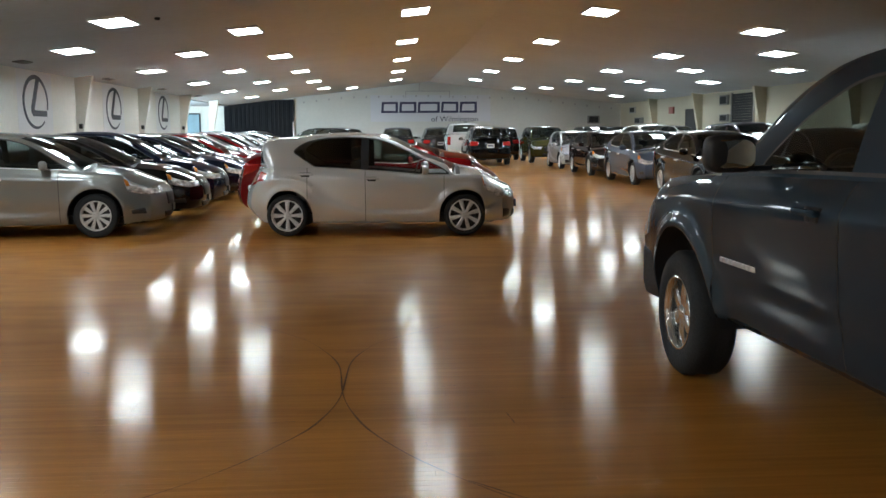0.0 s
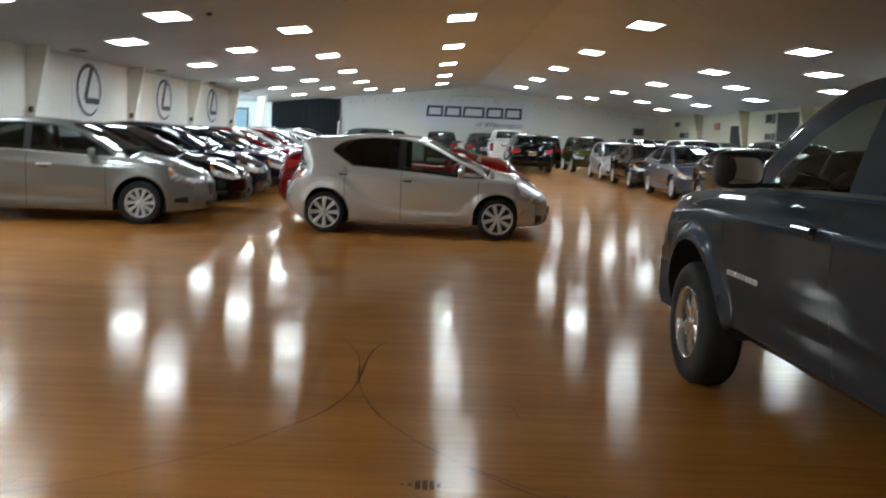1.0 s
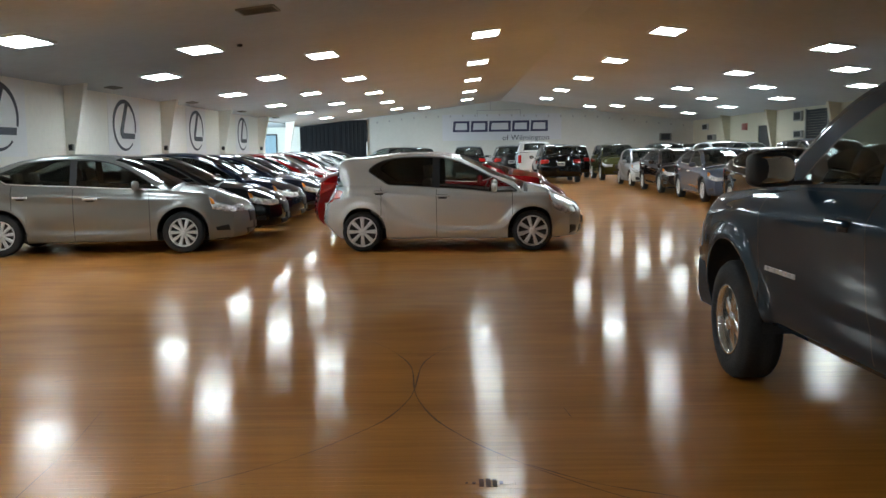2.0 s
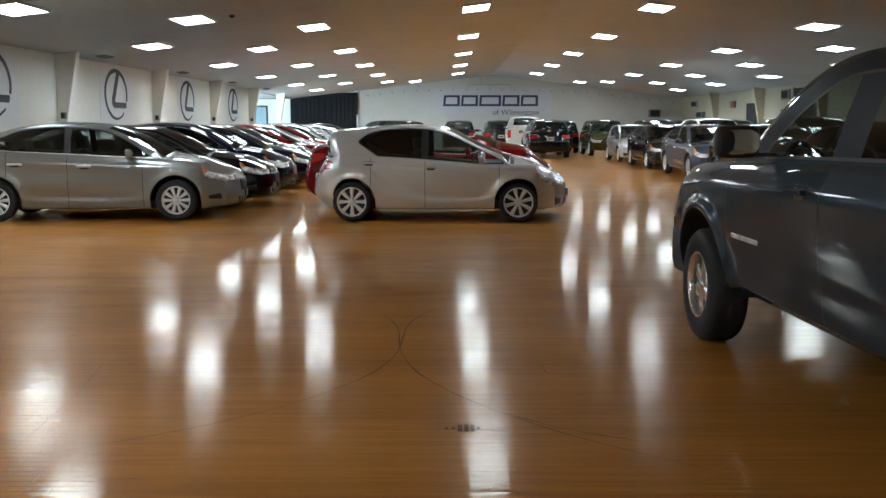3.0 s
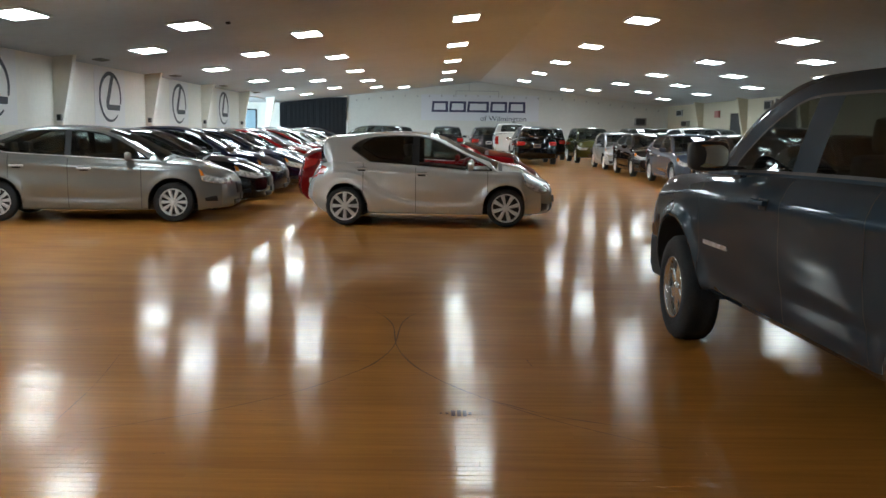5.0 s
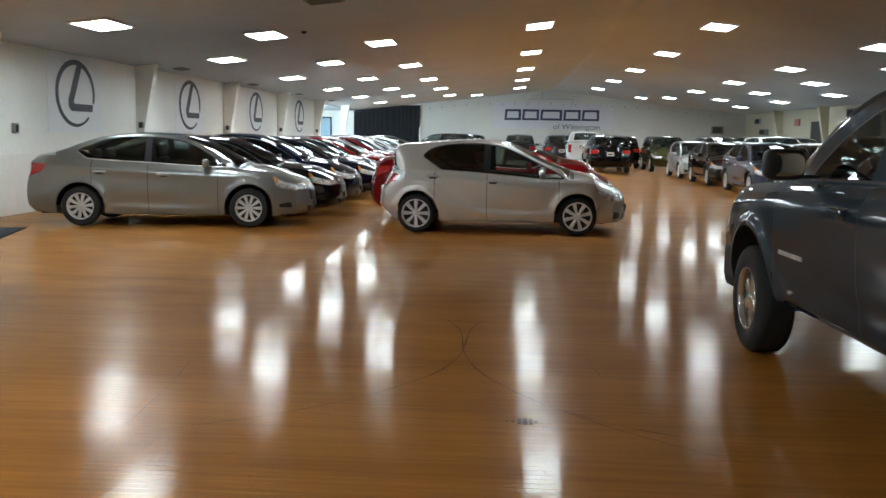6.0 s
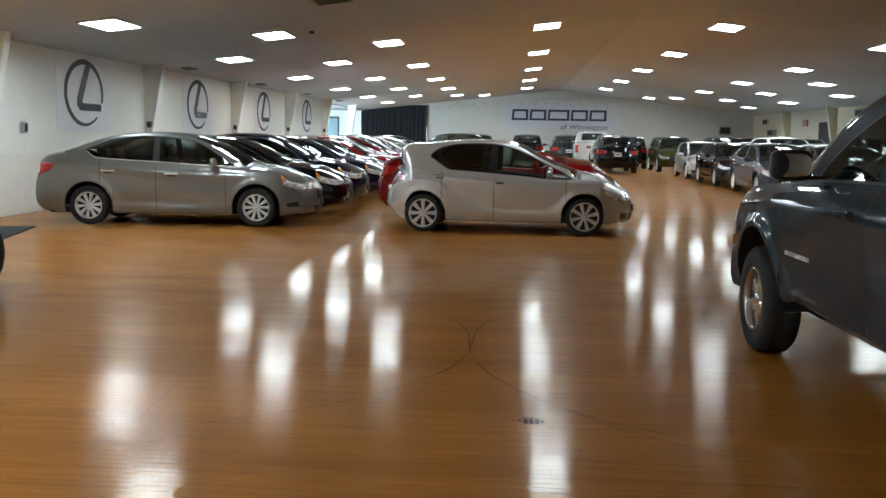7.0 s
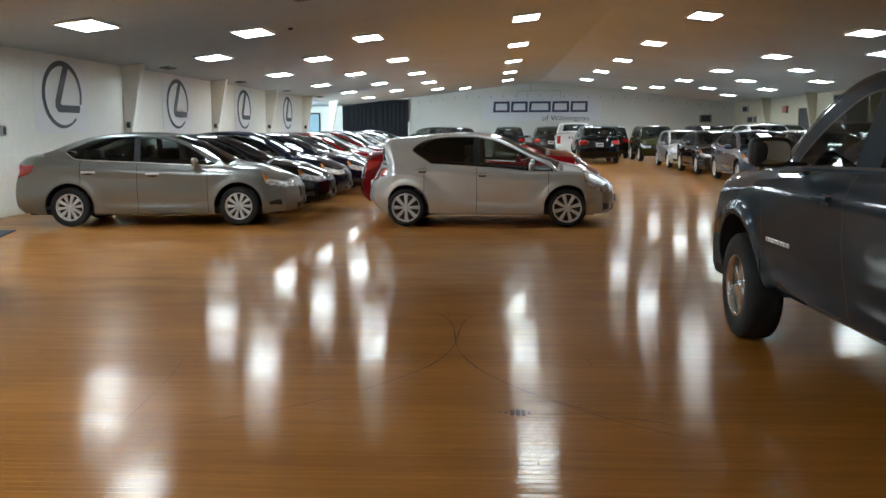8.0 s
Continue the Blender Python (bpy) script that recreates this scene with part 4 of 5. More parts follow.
def pilaster(x, y, side):
    """A boxed steel frame column that widens towards the eave."""
    bm = bmesh.new()
    h = ceil_z(x + side * 0.5) + 0.03
    pr = [(0.0, 0.0), (0.10, 0.0), (0.12, 1.1), (0.50, h - 0.02), (0.50, h + 0.04), (0.0, h + 0.04)]
    a = [bm.verts.new((x + side * u, y - 0.11, z)) for u, z in pr]
    b = [bm.verts.new((x + side * u, y + 0.11, z)) for u, z in pr]
    bm.faces.new(a)
    bm.faces.new(list(reversed(b)))
    for k in range(6):
        bm.faces.new((a[k], b[k], b[(k + 1) % 6], a[(k + 1) % 6]))
    bmesh.ops.recalc_face_normals(bm, faces=bm.faces)
    bmesh.ops.bevel(bm, geom=[e for e in bm.edges], offset=0.012, segments=2, affect="EDGES")
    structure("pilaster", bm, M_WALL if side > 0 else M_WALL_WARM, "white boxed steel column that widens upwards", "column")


def ceiling_light():
    root = tagged(new("ceiling_light"), "lit white fluorescent ceiling panel in a white frame", "ceiling light", "ceiling panels")
    bm = bmesh.new()
    for lo, hi in (((-0.33, -0.64, -0.05), (-0.295, 0.64, 0.0)), ((0.295, -0.64, -0.05), (0.33, 0.64, 0.0)), ((-0.295, -0.64, -0.05), (0.295, -0.6, 0.0)), ((-0.295, 0.6, -0.05), (0.295, 0.64, 0.0)), ((-0.012, -0.6, -0.046), (0.012, 0.6, -0.02))):
        box(bm, lo, hi, 0.004)
    part("frame", bm, M_FRAME, root)
    for s in (-1, 1):
        part("diffuser", solid((min(s * 0.012, s * 0.295), -0.6, -0.034), (max(s * 0.012, s * 0.295), 0.6, -0.022), 0.004), M_PANEL, root)
    return root


def emblem():
    """A dark oval ring with a slanted hook in it, flat on its white panel."""
    root = tagged(new("wall_emblem"), "charcoal oval ring emblem on a white wall panel", "emblem", "wall emblems")
    part("backing_panel", solid((-1.25, -0.78, 0.0), (1.25, 0.78, 0.006), 0.002), M_BANNER, root)
    verts, faces, n = [], [], 72
    a0, a1 = math.radians(-36), math.radians(292)
    for i in range(n + 1):
        a = a0 + (a1 - a0) * i / n + math.radians(20)
        w = 0.028 + 0.040 * math.sin(min(max((a - a0) / (a1 - a0), 0), 1) * math.pi) ** 0.7
        for k in (-w, w):
            rx, ry = 0.86 + k, 0.64 + k * 0.8
            verts += [(rx * math.cos(a), ry * math.sin(a), 0.008), (rx * math.cos(a), ry * math.sin(a), 0.014)]
    for i in range(n):
        p, q = i * 4, i * 4 + 4
        faces += [(p + 1, p + 3, q + 3, q + 1), (p, p + 1, q + 1, q), (p + 2, q + 2, q + 3, p + 3)]
    part_mesh("ring", mesh_of("ring", verts, faces, M_LOGO, smooth=False), root)
    hook = [(0.08, 0.62), (0.30, 0.57), (-0.13, -0.17), (-0.06, -0.2), (0.80, -0.2), (0.77, -0.35), (-0.22, -0.35), (-0.35, -0.25), (-0.35, -0.12)]
    bm = bmesh.new()
    f = bm.faces.new([bm.verts.new((x, y, 0.008)) for x, y in hook])
    ex = bmesh.ops.extrude_face_region(bm, geom=[f])["geom"]
    bmesh.ops.translate(bm, vec=(0, 0, 0.006), verts=[v for v in ex if isinstance(v, bmesh.types.BMVert)])
    part("hook", bm, M_LOGO, root)
    return root


def name_banner():
    """The white banner on the gable wall: five bold dark shapes above a row of small bars."""
    root = tagged(new("wall_banner"), "white wall banner with bold navy shapes and small grey bars", "banner")
    root.location = (RIDGE_X, BACK - 0.004, 0)
    part("banner_sheet", solid((-3.5, -0.012, 2.05), (3.7, 0.0, 3.62), 0.003), M_SHEET, root)
    x, y0, y1 = -2.88, -0.03, -0.012
    z0, z1 = 2.56, 3.22
    for k, w in enumerate((1.02, 1.04, 1.34, 1.06, 1.06)):
        # a plain open frame with a slanted left side
        bm = bmesh.new()
        outer = [(x, z0), (x + w, z0), (x + w, z1), (x + 0.06, z1)]
        inner = [(x + 0.15, z0 + 0.13), (x + w - 0.15, z0 + 0.13), (x + w - 0.15, z1 - 0.13), (x + 0.19, z1 - 0.13)]
        rings = [[bm.verts.new((px_, yy, pz)) for px_, pz in ring] for ring in (outer, inner) for yy in (y0, y1)]
        for q in range(4):
            n = (q + 1) % 4
            bm.faces.new((rings[0][q], rings[0][n], rings[2][n], rings[2][q]))
            bm.faces.new((rings[0][q], rings[1][q], rings[1][n], rings[0][n]))
            bm.faces.new((rings[2][q], rings[2][n], rings[3][n], rings[3][q]))
        bmesh.ops.recalc_face_normals(bm, faces=bm.faces)
        part("bold_shape", bm, M_NAVY, root)
        x += w + 0.06
    text = bpy.data.curves.new("lettering", "FONT")
    text.body, text.size, text.extrude, text.space_character = "of Wilmington", 0.44, 0.004, 1.02
    draft = new("lettering", text)
    me = bpy.data.meshes.new_from_object(draft.evaluated_get(bpy.context.evaluated_depsgraph_get()))
    bpy.data.objects.remove(draft)
    wide = max(v.co.x for v in me.vertices) - min(v.co.x for v in me.vertices)
    me.materials.clear()
    me.materials.append(M_LOGO)
    part_mesh("lettering", me, root, "small dark lettering").matrix_basis = pose(0.11, -0.018, 2.05, 90) @ Matrix.Diagonal((2.82 / wide, 1.0, 1.0, 1.0))
    return root


hall()
for k in range(-3, 5):
    pilaster(WALL_L, 22.97 + BAY * k, 1)
for k in range(-3, 5):
    pilaster(WALL_R, 22.97 + BAY * k, -1)
lamp = ceiling_light()
rows_of_panels = ((-9.571, 0.0), (-7.698, 0.5), (-5.828, 0.0), (-2.083, 0.0), (2.083, 0.0), (5.828, 0.0), (7.698, 0.5), (9.571, 0.0))
first = True
for off, shift in rows_of_panels:
    # the -5.828 panels at k -3 and -2 are unseen, added as near fill
    for k in range(-3, 6):
        y = 16.041 + BAY * (k + shift)
        if y > BACK - 5 or (off == -5.828 and k in (-1, 0)) or (off > 2 and k < 1) or (off == -2.083 and k < 0):
            continue
        m = pose(RIDGE_X + off, y, ceil_z(RIDGE_X + off), 0, math.degrees(math.atan(SLOPE)) * (1 if off > 0 else -1), 0)
        if first:
            lamp.matrix_basis, first = m, False
        else:
            copy_thing(lamp, m)
for off in (-4.45, 4.8):
    copy_thing(lamp, pose(RIDGE_X + off, 55.5, ceil_z(RIDGE_X + off), 0, math.degrees(math.atan(SLOPE)) * (1 if off > 0 else -1), 0))
# emblems lie in the x-y plane of their own; stood up against the west wall
STAND = Matrix(((0, 0, 1, 0), (1, 0, 0, 0), (0, 1, 0, 0), (0, 0, 0, 1)))
em = emblem()
for k in range(0, 4):
    m = pose(WALL_L + 0.002, 19.6 + BAY * k, 2.27) @ STAND
    if k == 0:
        em.matrix_basis = m
    else:
        copy_thing(em, m)
name_banner()
cv, cf = [], []
for i in range(161):
    x = -9.3 + 4.1 * i / 160
    yy = BACK - 0.12 + 0.012 * math.sin(x * 21 + 2 * math.sin(x * 3.1)) + 0.006 * math.sin(x * 53)
    cv += [(x, yy, 0.03), (x, yy, 3.30 + 0.02 * (x + 9.3))]
for i in range(160):
    cf.append((2 * i, 2 * i + 2, 2 * i + 3, 2 * i + 1))
tagged(new("curtain", mesh_of("curtain", cv, cf, M_CURTAIN)), "black floor-length curtain hung across the corner opening", "curtain", kind="")

# annex beyond the west wall, with daylight
def annex():
    structure("wall_annex_west", solid((-15.2, 45.0, -0.02), (-15.0, BACK + 0.2, 3.0)), M_WALL, "white annex wall", "wall")
    structure("wall_annex_south", solid((-15.0, 44.8, -0.02), (WALL_L - 0.2, 45.0, 3.0)), M_WALL, "white annex wall", "wall")
    bm = solid((-15.0, BACK, -0.02), (-9.32, BACK + 0.2, 3.25))
    structure("wall_annex_north", bm, M_WALL, "white annex wall with a framed notice board", "wall")
    structure("wall_behind_curtain", solid((-9.32, BACK, -0.02), (-5.2, BACK + 0.2, 3.6)), M_WALL, "white wall behind the black curtain", "wall")
    structure("ceiling_annex", solid((-15.2, 44.8, 3.0), (WALL_L - 0.26, BACK, 3.2)), M_CEIL, "flat white annex ceiling", "ceiling")
    board = tagged(new("notice_board"), "framed glass notice board on the annex wall", "notice board")
    board.location = (-11.2, BACK, 0)
    fr = bmesh.new()
    for lo, hi in (((-0.5, -0.06, 1.1), (-0.42, 0, 2.6)), ((0.42, -0.06, 1.1), (0.5, 0, 2.6)), ((-0.42, -0.06, 1.1), (0.42, 0, 1.18)), ((-0.42, -0.06, 2.52), (0.42, 0, 2.6))):
        box(fr, lo, hi, 0.006)
    part("frame", fr, M_TRIM, board)
    part("sheet", solid((-0.42, -0.03, 1.18), (0.42, -0.01, 2.52), 0.002), mat("pale_blue_paper", (0.35, 0.5, 0.58), 0.6, vary=0.1), board)
    lamp_data = bpy.data.lights.new("annex_daylight", "AREA")
    lamp_data.shape, lamp_data.size, lamp_data.size_y, lamp_data.energy, lamp_data.color = "RECTANGLE", 8.0, 2.2, 2600, (0.62, 0.85, 1.0)
    new("annex_daylight", lamp_data).matrix_world = look((-14.9, 52.0, 1.7), (-9.0, 53.5, 1.4))


annex()


M_PALE = mat("pale_grey_steel", (0.36, 0.36, 0.35), 0.5, vary=0.06)
M_CASE = mat("grey_case", (0.22, 0.21, 0.19), 0.5, vary=0.08)

def vent(w, l, label):
    root = tagged(new("ceiling_vent"), label, "vent", "ceiling vents")
    fr = bmesh.new()
    for lo, hi in (((-w, -l, -0.03), (-w + 0.03, l, 0)), ((w - 0.03, -l, -0.03), (w, l, 0)), ((-w + 0.03, -l, -0.03), (w - 0.03, -l + 0.03, 0)), ((-w + 0.03, l - 0.03, -0.03), (w - 0.03, l, 0))):
        box(fr, lo, hi, 0.004)
    part("frame", fr, M_CASE, root)
    n = max(3, int(2 * l / 0.08))
    for i in range(n):
        y = -l + 0.05 + (2 * l - 0.1) * i / (n - 1)
        part("slat", solid((-w + 0.03, -0.018, -0.002), (w - 0.03, 0.018, 0.002), 0, pose(0, y, -0.016, 35)), M_CASE, root)
    return root


v0 = vent(0.3, 0.3, "square dark slatted ceiling vent")
v0.matrix_basis = pose(-3.03, 16.2, ceil_z(-3.03), 0, -6.56, 0)
v1 = vent(0.12, 0.32, "narrow dark slatted ceiling vent near the wall")
v1.matrix_basis = pose(-8.25, 24.5, ceil_z(-8.25), 0, -6.56, 0)
for k in range(1, 4):
    copy_thing(v1, pose(-8.3, 24.5 + BAY * k, ceil_z(-8.3), 0, -6.56, 0))
sv, sf = lathe([(0.0, -0.05), (0.035, -0.048), (0.05, -0.03), (0.055, 0.0)], 20)
tagged(new("smoke_detector", mesh_of("smoke_detector", [(x, z, y) for x, y, z in sv], sf, M_TRIM)), "small dark round ceiling detector", "detector").matrix_basis = pose(-4.14, 19.9, ceil_z(-4.14))


def wall_box(x, y, z, w, h, d, m, nm, label, cat, facing):
    """A small case on a wall: a body and a proud cover plate."""
    root = tagged(new(nm), label, cat)
    root.matrix_basis = pose(x, y, z, 0, 0, facing)
    part("case", solid((-w / 2, -d, -h / 2), (w / 2, 0, h / 2), min(w, h, d) * 0.15), m, root)
    part("cover", solid((-w * 0.40, -d - 0.008, -h * 0.36), (w * 0.36, -d + 0.002, h * 0.36), 0.003), m if cat == "sign" else M_TRIM, root)
    return root


wall_box(WALL_L, 17.0, 1.55, 0.13, 0.19, 0.08, M_PALE, "wall_switch_box", "grey metal switch box on the white wall", "switch box", 90)
for k in range(0, 4):
    wall_box(WALL_L + 0.15, 22.97 + BAY * k, 1.68, 0.11, 0.15, 0.10, M_CASE, "emergency_lamp", "small dark emergency lamp on the column", "emergency lamp", 0).location.y -= 0.11
wall_box(12.79, BACK, 2.12, 0.72, 0.48, 0.3, M_CASE, "wall_heater", "dark grey wall unit on the gable wall", "wall unit", 0)
wall_box(WALL_R, 55.2, 2.0, 1.3, 0.34, 0.2, M_CASE, "wall_unit", "small grey wall unit on the cream wall", "wall unit", -90)
wall_box(WALL_R, 56.9, 2.62, 1.3, 0.36, 0.06, M_PALE, "wall_panel", "pale grey flat panel high on the cream wall", "wall panel", -90)
wall_box(WALL_R, 41.8, 2.72, 0.95, 0.42, 0.10, M_CASE, "wall_cabinet", "dark grey flat wall cabinet near the ceiling", "wall cabinet", -90)
wall_box(WALL_R, 41.75, 1.97, 0.95, 0.30, 0.10, M_CASE, "wall_cabinet", "dark grey flat wall cabinet above the car roofs", "wall cabinet", -90)
wall_box(WALL_R, 49.3, 2.45, 0.75, 0.34, 0.08, mat("red_sign_plastic", (0.36, 0.10, 0.08), 0.4, vary=0.05), "exit_sign", "small red sign box on the cream wall", "sign", -90)
# a dark door in the cream wall
door = tagged(new("door_1"), "dark grey closed door in the cream wall", "door", kind="structure")
door.matrix_basis = pose(WALL_R, 46.1, 0, 0, 0, -90)
part("door_leaf", solid((-0.95, -0.05, 0.0), (0.95, 0.0, 2.45), 0.01), M_TRIM, door)
part("door_frame", box(box(solid((-1.05, -0.08, 0.0), (-0.95, 0.0, 2.55), 0.01), (0.95, -0.08, 0.0), (1.05, 0.0, 2.55), 0.01), (-0.95, -0.08, 2.45), (0.95, 0.0, 2.55), 0.01), M_WALL_WARM, door)
# a tall dark roller door in the cream wall
roller = tagged(new("door_2"), "tall dark grey slatted roller door in the cream wall", "door", kind="structure")
roller.matrix_basis = pose(WALL_R, 39.7, 0, 0, 0, -90)
for k in range(28):
    part("door_slat", solid((-1.15, -0.045, 0.105 * k), (1.15, 0.0, 0.105 * k + 0.098), 0.006), M_TRIM, roller)
for x in (-1.2, 1.2):
    part("guide_rail", solid((x - 0.05, -0.08, 0.0), (x + 0.05, 0.0, 2.98), 0.008), M_CASE, roller)
# thin dark slab laid on the boards by the wall
slab_bm = solid((-0.33, -1.2, 0.0), (0.33, 1.2, 0.012), 0.004)
tagged(part("floor_layer", slab_bm, M_TYRE, None), "flat dark slab on the wood floor", "mat").matrix_basis = pose(-7.45, 13.35, 0.004, 0, 0, 14)
# thin white pole among the parked cars
pv, pf = lathe([(0.0, 1.9), (0.035, 1.895), (0.04, 1.86), (0.04, 0.03), (0.16, 0.02), (0.17, 0.0)], 20)
tagged(new("marker_pole", mesh_of("marker_pole", [(x, z, y) for x, y, z in pv], pf, M_FRAME)), "thin white marker pole on a round foot", "pole").matrix_basis = pose(-3.75, 43.0, 0)
# trapeze frame over the banner and a row of small hooks along the gable wall
hang = tagged(new("hanging_rail"), "thin grey rail hung from the ridge", "rail")
hang.location = (RIDGE_X - 0.1, BACK - 0.4, 0)
part("rail", solid((-1.3, -0.02, 3.82), (1.3, 0.02, 3.86), 0.008), M_PALE, hang)
for x in (-1.3, 1.3):
    part("drop_rod", solid((x - 0.02, -0.02, 3.45), (x + 0.02, 0.02, 3.84), 0.008), M_PALE, hang)
part("stem", solid((-0.52, -0.02, 3.85), (-0.48, 0.02, ceil_z(RIDGE_X - 0.6) + 0.01), 0.008), M_PALE, hang)
hook0 = None
for k in range(26):
    x = -4.6 + 0.74 * k
    m = pose(x, BACK, min(ceil_z(x) - 0.35, 3.75 - 0.02 * k if x > RIDGE_X else 3.45 + 0.012 * k))
    if hook0 is None:
        hook0 = tagged(new("wall_hook"), "small grey wall bracket under the ceiling", "bracket", "wall brackets")
        part("plate", solid((-0.04, -0.02, -0.06), (0.04, 0.0, 0.06), 0.005), M_PALE, hook0)
        part("hook_arm", solid((-0.02, -0.12, -0.03), (0.02, -0.015, 0.01), 0.005), M_PALE, hook0)
        hook0.matrix_basis = m
    else:
        copy_thing(hook0, m)

# ---- cars ----
P_SILVER = paint("champagne_silver_paint", (0.66, 0.665, 0.65), 0.45, 0.25)
P_GREY = paint("warm_grey_metallic_paint", (0.25, 0.255, 0.245), 0.55, 0.28)
P_TRUCK = paint("blue_granite_paint", (0.019, 0.040, 0.060), 0.25, 0.34, 0.75)
P_BLACK = paint("black_paint", (0.006, 0.006, 0.007), 0.0)
P_NAVY = paint("navy_paint", (0.006, 0.009, 0.022), 0.0)
P_CHAR = paint("charcoal_paint", (0.022, 0.022, 0.024), 0.0)
P_RED = paint("red_paint", (0.19, 0.007, 0.008), 0.0)
P_WHITE = paint("white_paint", (0.75, 0.75, 0.73), 0.0)
P_LIGHT = paint("light_silver_paint", (0.45, 0.46, 0.46), 0.6)
P_BLUE = paint("pale_blue_paint", (0.075, 0.095, 0.135), 0.3)
P_OLIVE = paint("yellow_green_paint", (0.052, 0.050, 0.015), 0.2)
P_BROWN = paint("dark_brown_paint", (0.02, 0.012, 0.01), 0.0)


def park(root, x, y, heading):
    root.matrix_basis = pose(x, y, 0, 0, 0, heading)
    return root


hatch, _ = build_car("hatchback_car", HATCH, P_SILVER, "champagne silver five-door hatchback parked across the aisle", glass=M_CLEAR, rear_glass=M_TINT)
park(hatch, -0.08, 16.05, -2.7)
sedan, _ = build_car("sedan_car", SEDAN, P_GREY, "warm grey metallic sedan with ten-spoke wheels", glass=M_SMOKE)
park(sedan, -5.54, 16.14, 5.1)
truck, _ = build_car("pickup_truck", TRUCK, P_TRUCK, "dark blue-grey extended cab pickup with chrome wheels", "pickup truck", rear_glass=M_TINT)
part("front_bumper", solid((1.99, -0.95, 0.34), (2.52, 0.95, 0.77), 0.11), M_DARK, truck, "black plastic bumper")
for s in (1, -1):
    badge = part("name_badge", solid((0.41, min(s * 1.000, s * 1.006), 0.786), (0.89, max(s * 1.000, s * 1.006), 0.820), 0.002), P_TRUCK, truck, "row of small plain chrome bars")
    for k in range(8):
        part("badge_bar", solid((0.42 + 0.057 * k, min(s * 1.004, s * 1.016), 0.789), (0.42 + 0.057 * k + 0.043, max(s * 1.004, s * 1.016), 0.817), 0.004), M_RIM, badge)
park(truck, 2.842, 5.625, 92)
suv, _ = build_car("suv_car", SUV, P_BLACK, "black sport utility car seen from behind", rear_glass=M_TINT)
park(suv, 4.65, 45.2, 90)
long_sedan, _ = build_car("sedan_car", resized(SEDAN, 1.05, 1.03, 0.97), P_BLUE, "pale blue metallic sedan in the lengthwise row")
park(long_sedan, 7.65, 28.7, -90)


def another(src, old, fresh, label, x, y, heading, group):
    c = copy_thing(src, pose(x, y, 0, 0, 0, heading))
    repaint(c, old, fresh)
    return tagged(c, label, group=group)


WEST = "cars along the west wall"
for k, (src, old, fresh, word) in enumerate((
        (long_sedan, P_BLUE, P_BLACK, "black sedan"), (sedan, P_GREY, P_NAVY, "navy sedan"), (long_sedan, P_BLUE, P_NAVY, "navy sedan"), (long_sedan, P_BLUE, P_CHAR, "charcoal sedan"),
        (long_sedan, P_BLUE, P_RED, "red sedan"), (hatch, P_SILVER, P_WHITE, "white hatchback"), (long_sedan, P_BLUE, P_RED, "red sedan"), (sedan, P_GREY, P_LIGHT, "light silver sedan"),
        (long_sedan, P_BLUE, P_WHITE, "white sedan"), (hatch, P_SILVER, P_LIGHT, "light silver hatchback"), (long_sedan, P_BLUE, P_LIGHT, "light silver sedan"), (sedan, P_GREY, P_CHAR, "charcoal sedan"),
        (long_sedan, P_BLUE, P_LIGHT, "light silver sedan"))):
    another(src, old, fresh, word + " parked nose out by the wall", -5.5 + 0.08 * (k % 3), 18.45 + 2.38 * k, 4 + (k * 7 % 3) - 1, WEST)
EAST = "cars in the lengthwise rows"
for src, old, fresh, lab, x, y in ((long_sedan, P_BLUE, P_BLACK, "black sedan in the lengthwise row", 7.55, 22.9), (long_sedan, P_BLUE, P_BROWN, "dark brown sedan in the lengthwise row", 7.65, 34.3),
                                   (hatch, P_SILVER, P_LIGHT, "light silver hatchback in the lengthwise row", 7.7, 40.0), (suv, P_BLACK, P_OLIVE, "yellow-green crossover in the lengthwise row", 7.75, 47.5),
                                   (sedan, P_GREY, P_BLACK, "black sedan in the lengthwise row", 7.5, 17.0)):
    another(src, old, fresh, lab, x, y, -90, EAST)
far_paints = ((P_BLACK, "black"), (P_LIGHT, "light silver"), (P_CHAR, "charcoal"), (P_WHITE, "white"), (P_NAVY, "navy"))
for col, x in enumerate((10.15, 12.55)):
    for k in range(8):
        p, word = far_paints[(k * 2 + col) % 5]
        tall = (k + col) % 2 == 0
        another(suv if tall else long_sedan, P_BLACK if tall else P_BLUE, p, word + (" crossover" if tall else " sedan") + " in the rows by the cream wall", x, 17.5 + 4.9 * k + 0.8 * col, -90, EAST)
RED_CAR = resized(SEDAN, 0.98, 0.97, 0.97)
RED_CAR["top"] = [q for q in RED_CAR["top"] if q[0] < 0.7] + [(0.75, 1.30), (1.0, 1.215), (1.15, 1.175), (1.4, 1.14), (1.8, 1.06), (2.0, 0.97), (2.14, 0.87), (2.225, 0.78)]
RED_CAR["belt"] = [q for q in RED_CAR["belt"] if q[0] < 0.7] + [(1.1, 1.06), (1.5, 1.04), (1.85, 0.97), (2.08, 0.85), (2.225, 0.73)]
small_sedan, _ = build_car("sedan_car", RED_CAR, P_RED, "red sedan parked close behind the silver hatchback")
park(small_sedan, -0.2, 18.45, -2)
NORTH = "cars at the far end"
another(suv, P_BLACK, P_CHAR, "charcoal crossover at the far end", 3.0, 53.5, 90, NORTH)
another(suv, P_BLACK, P_CHAR, "charcoal crossover at the far end", 0.85, 55.6, 90, NORTH)
another(suv, P_BLACK, P_BLACK, "black crossover at the far end", -3.3, 53.0, 150, NORTH)
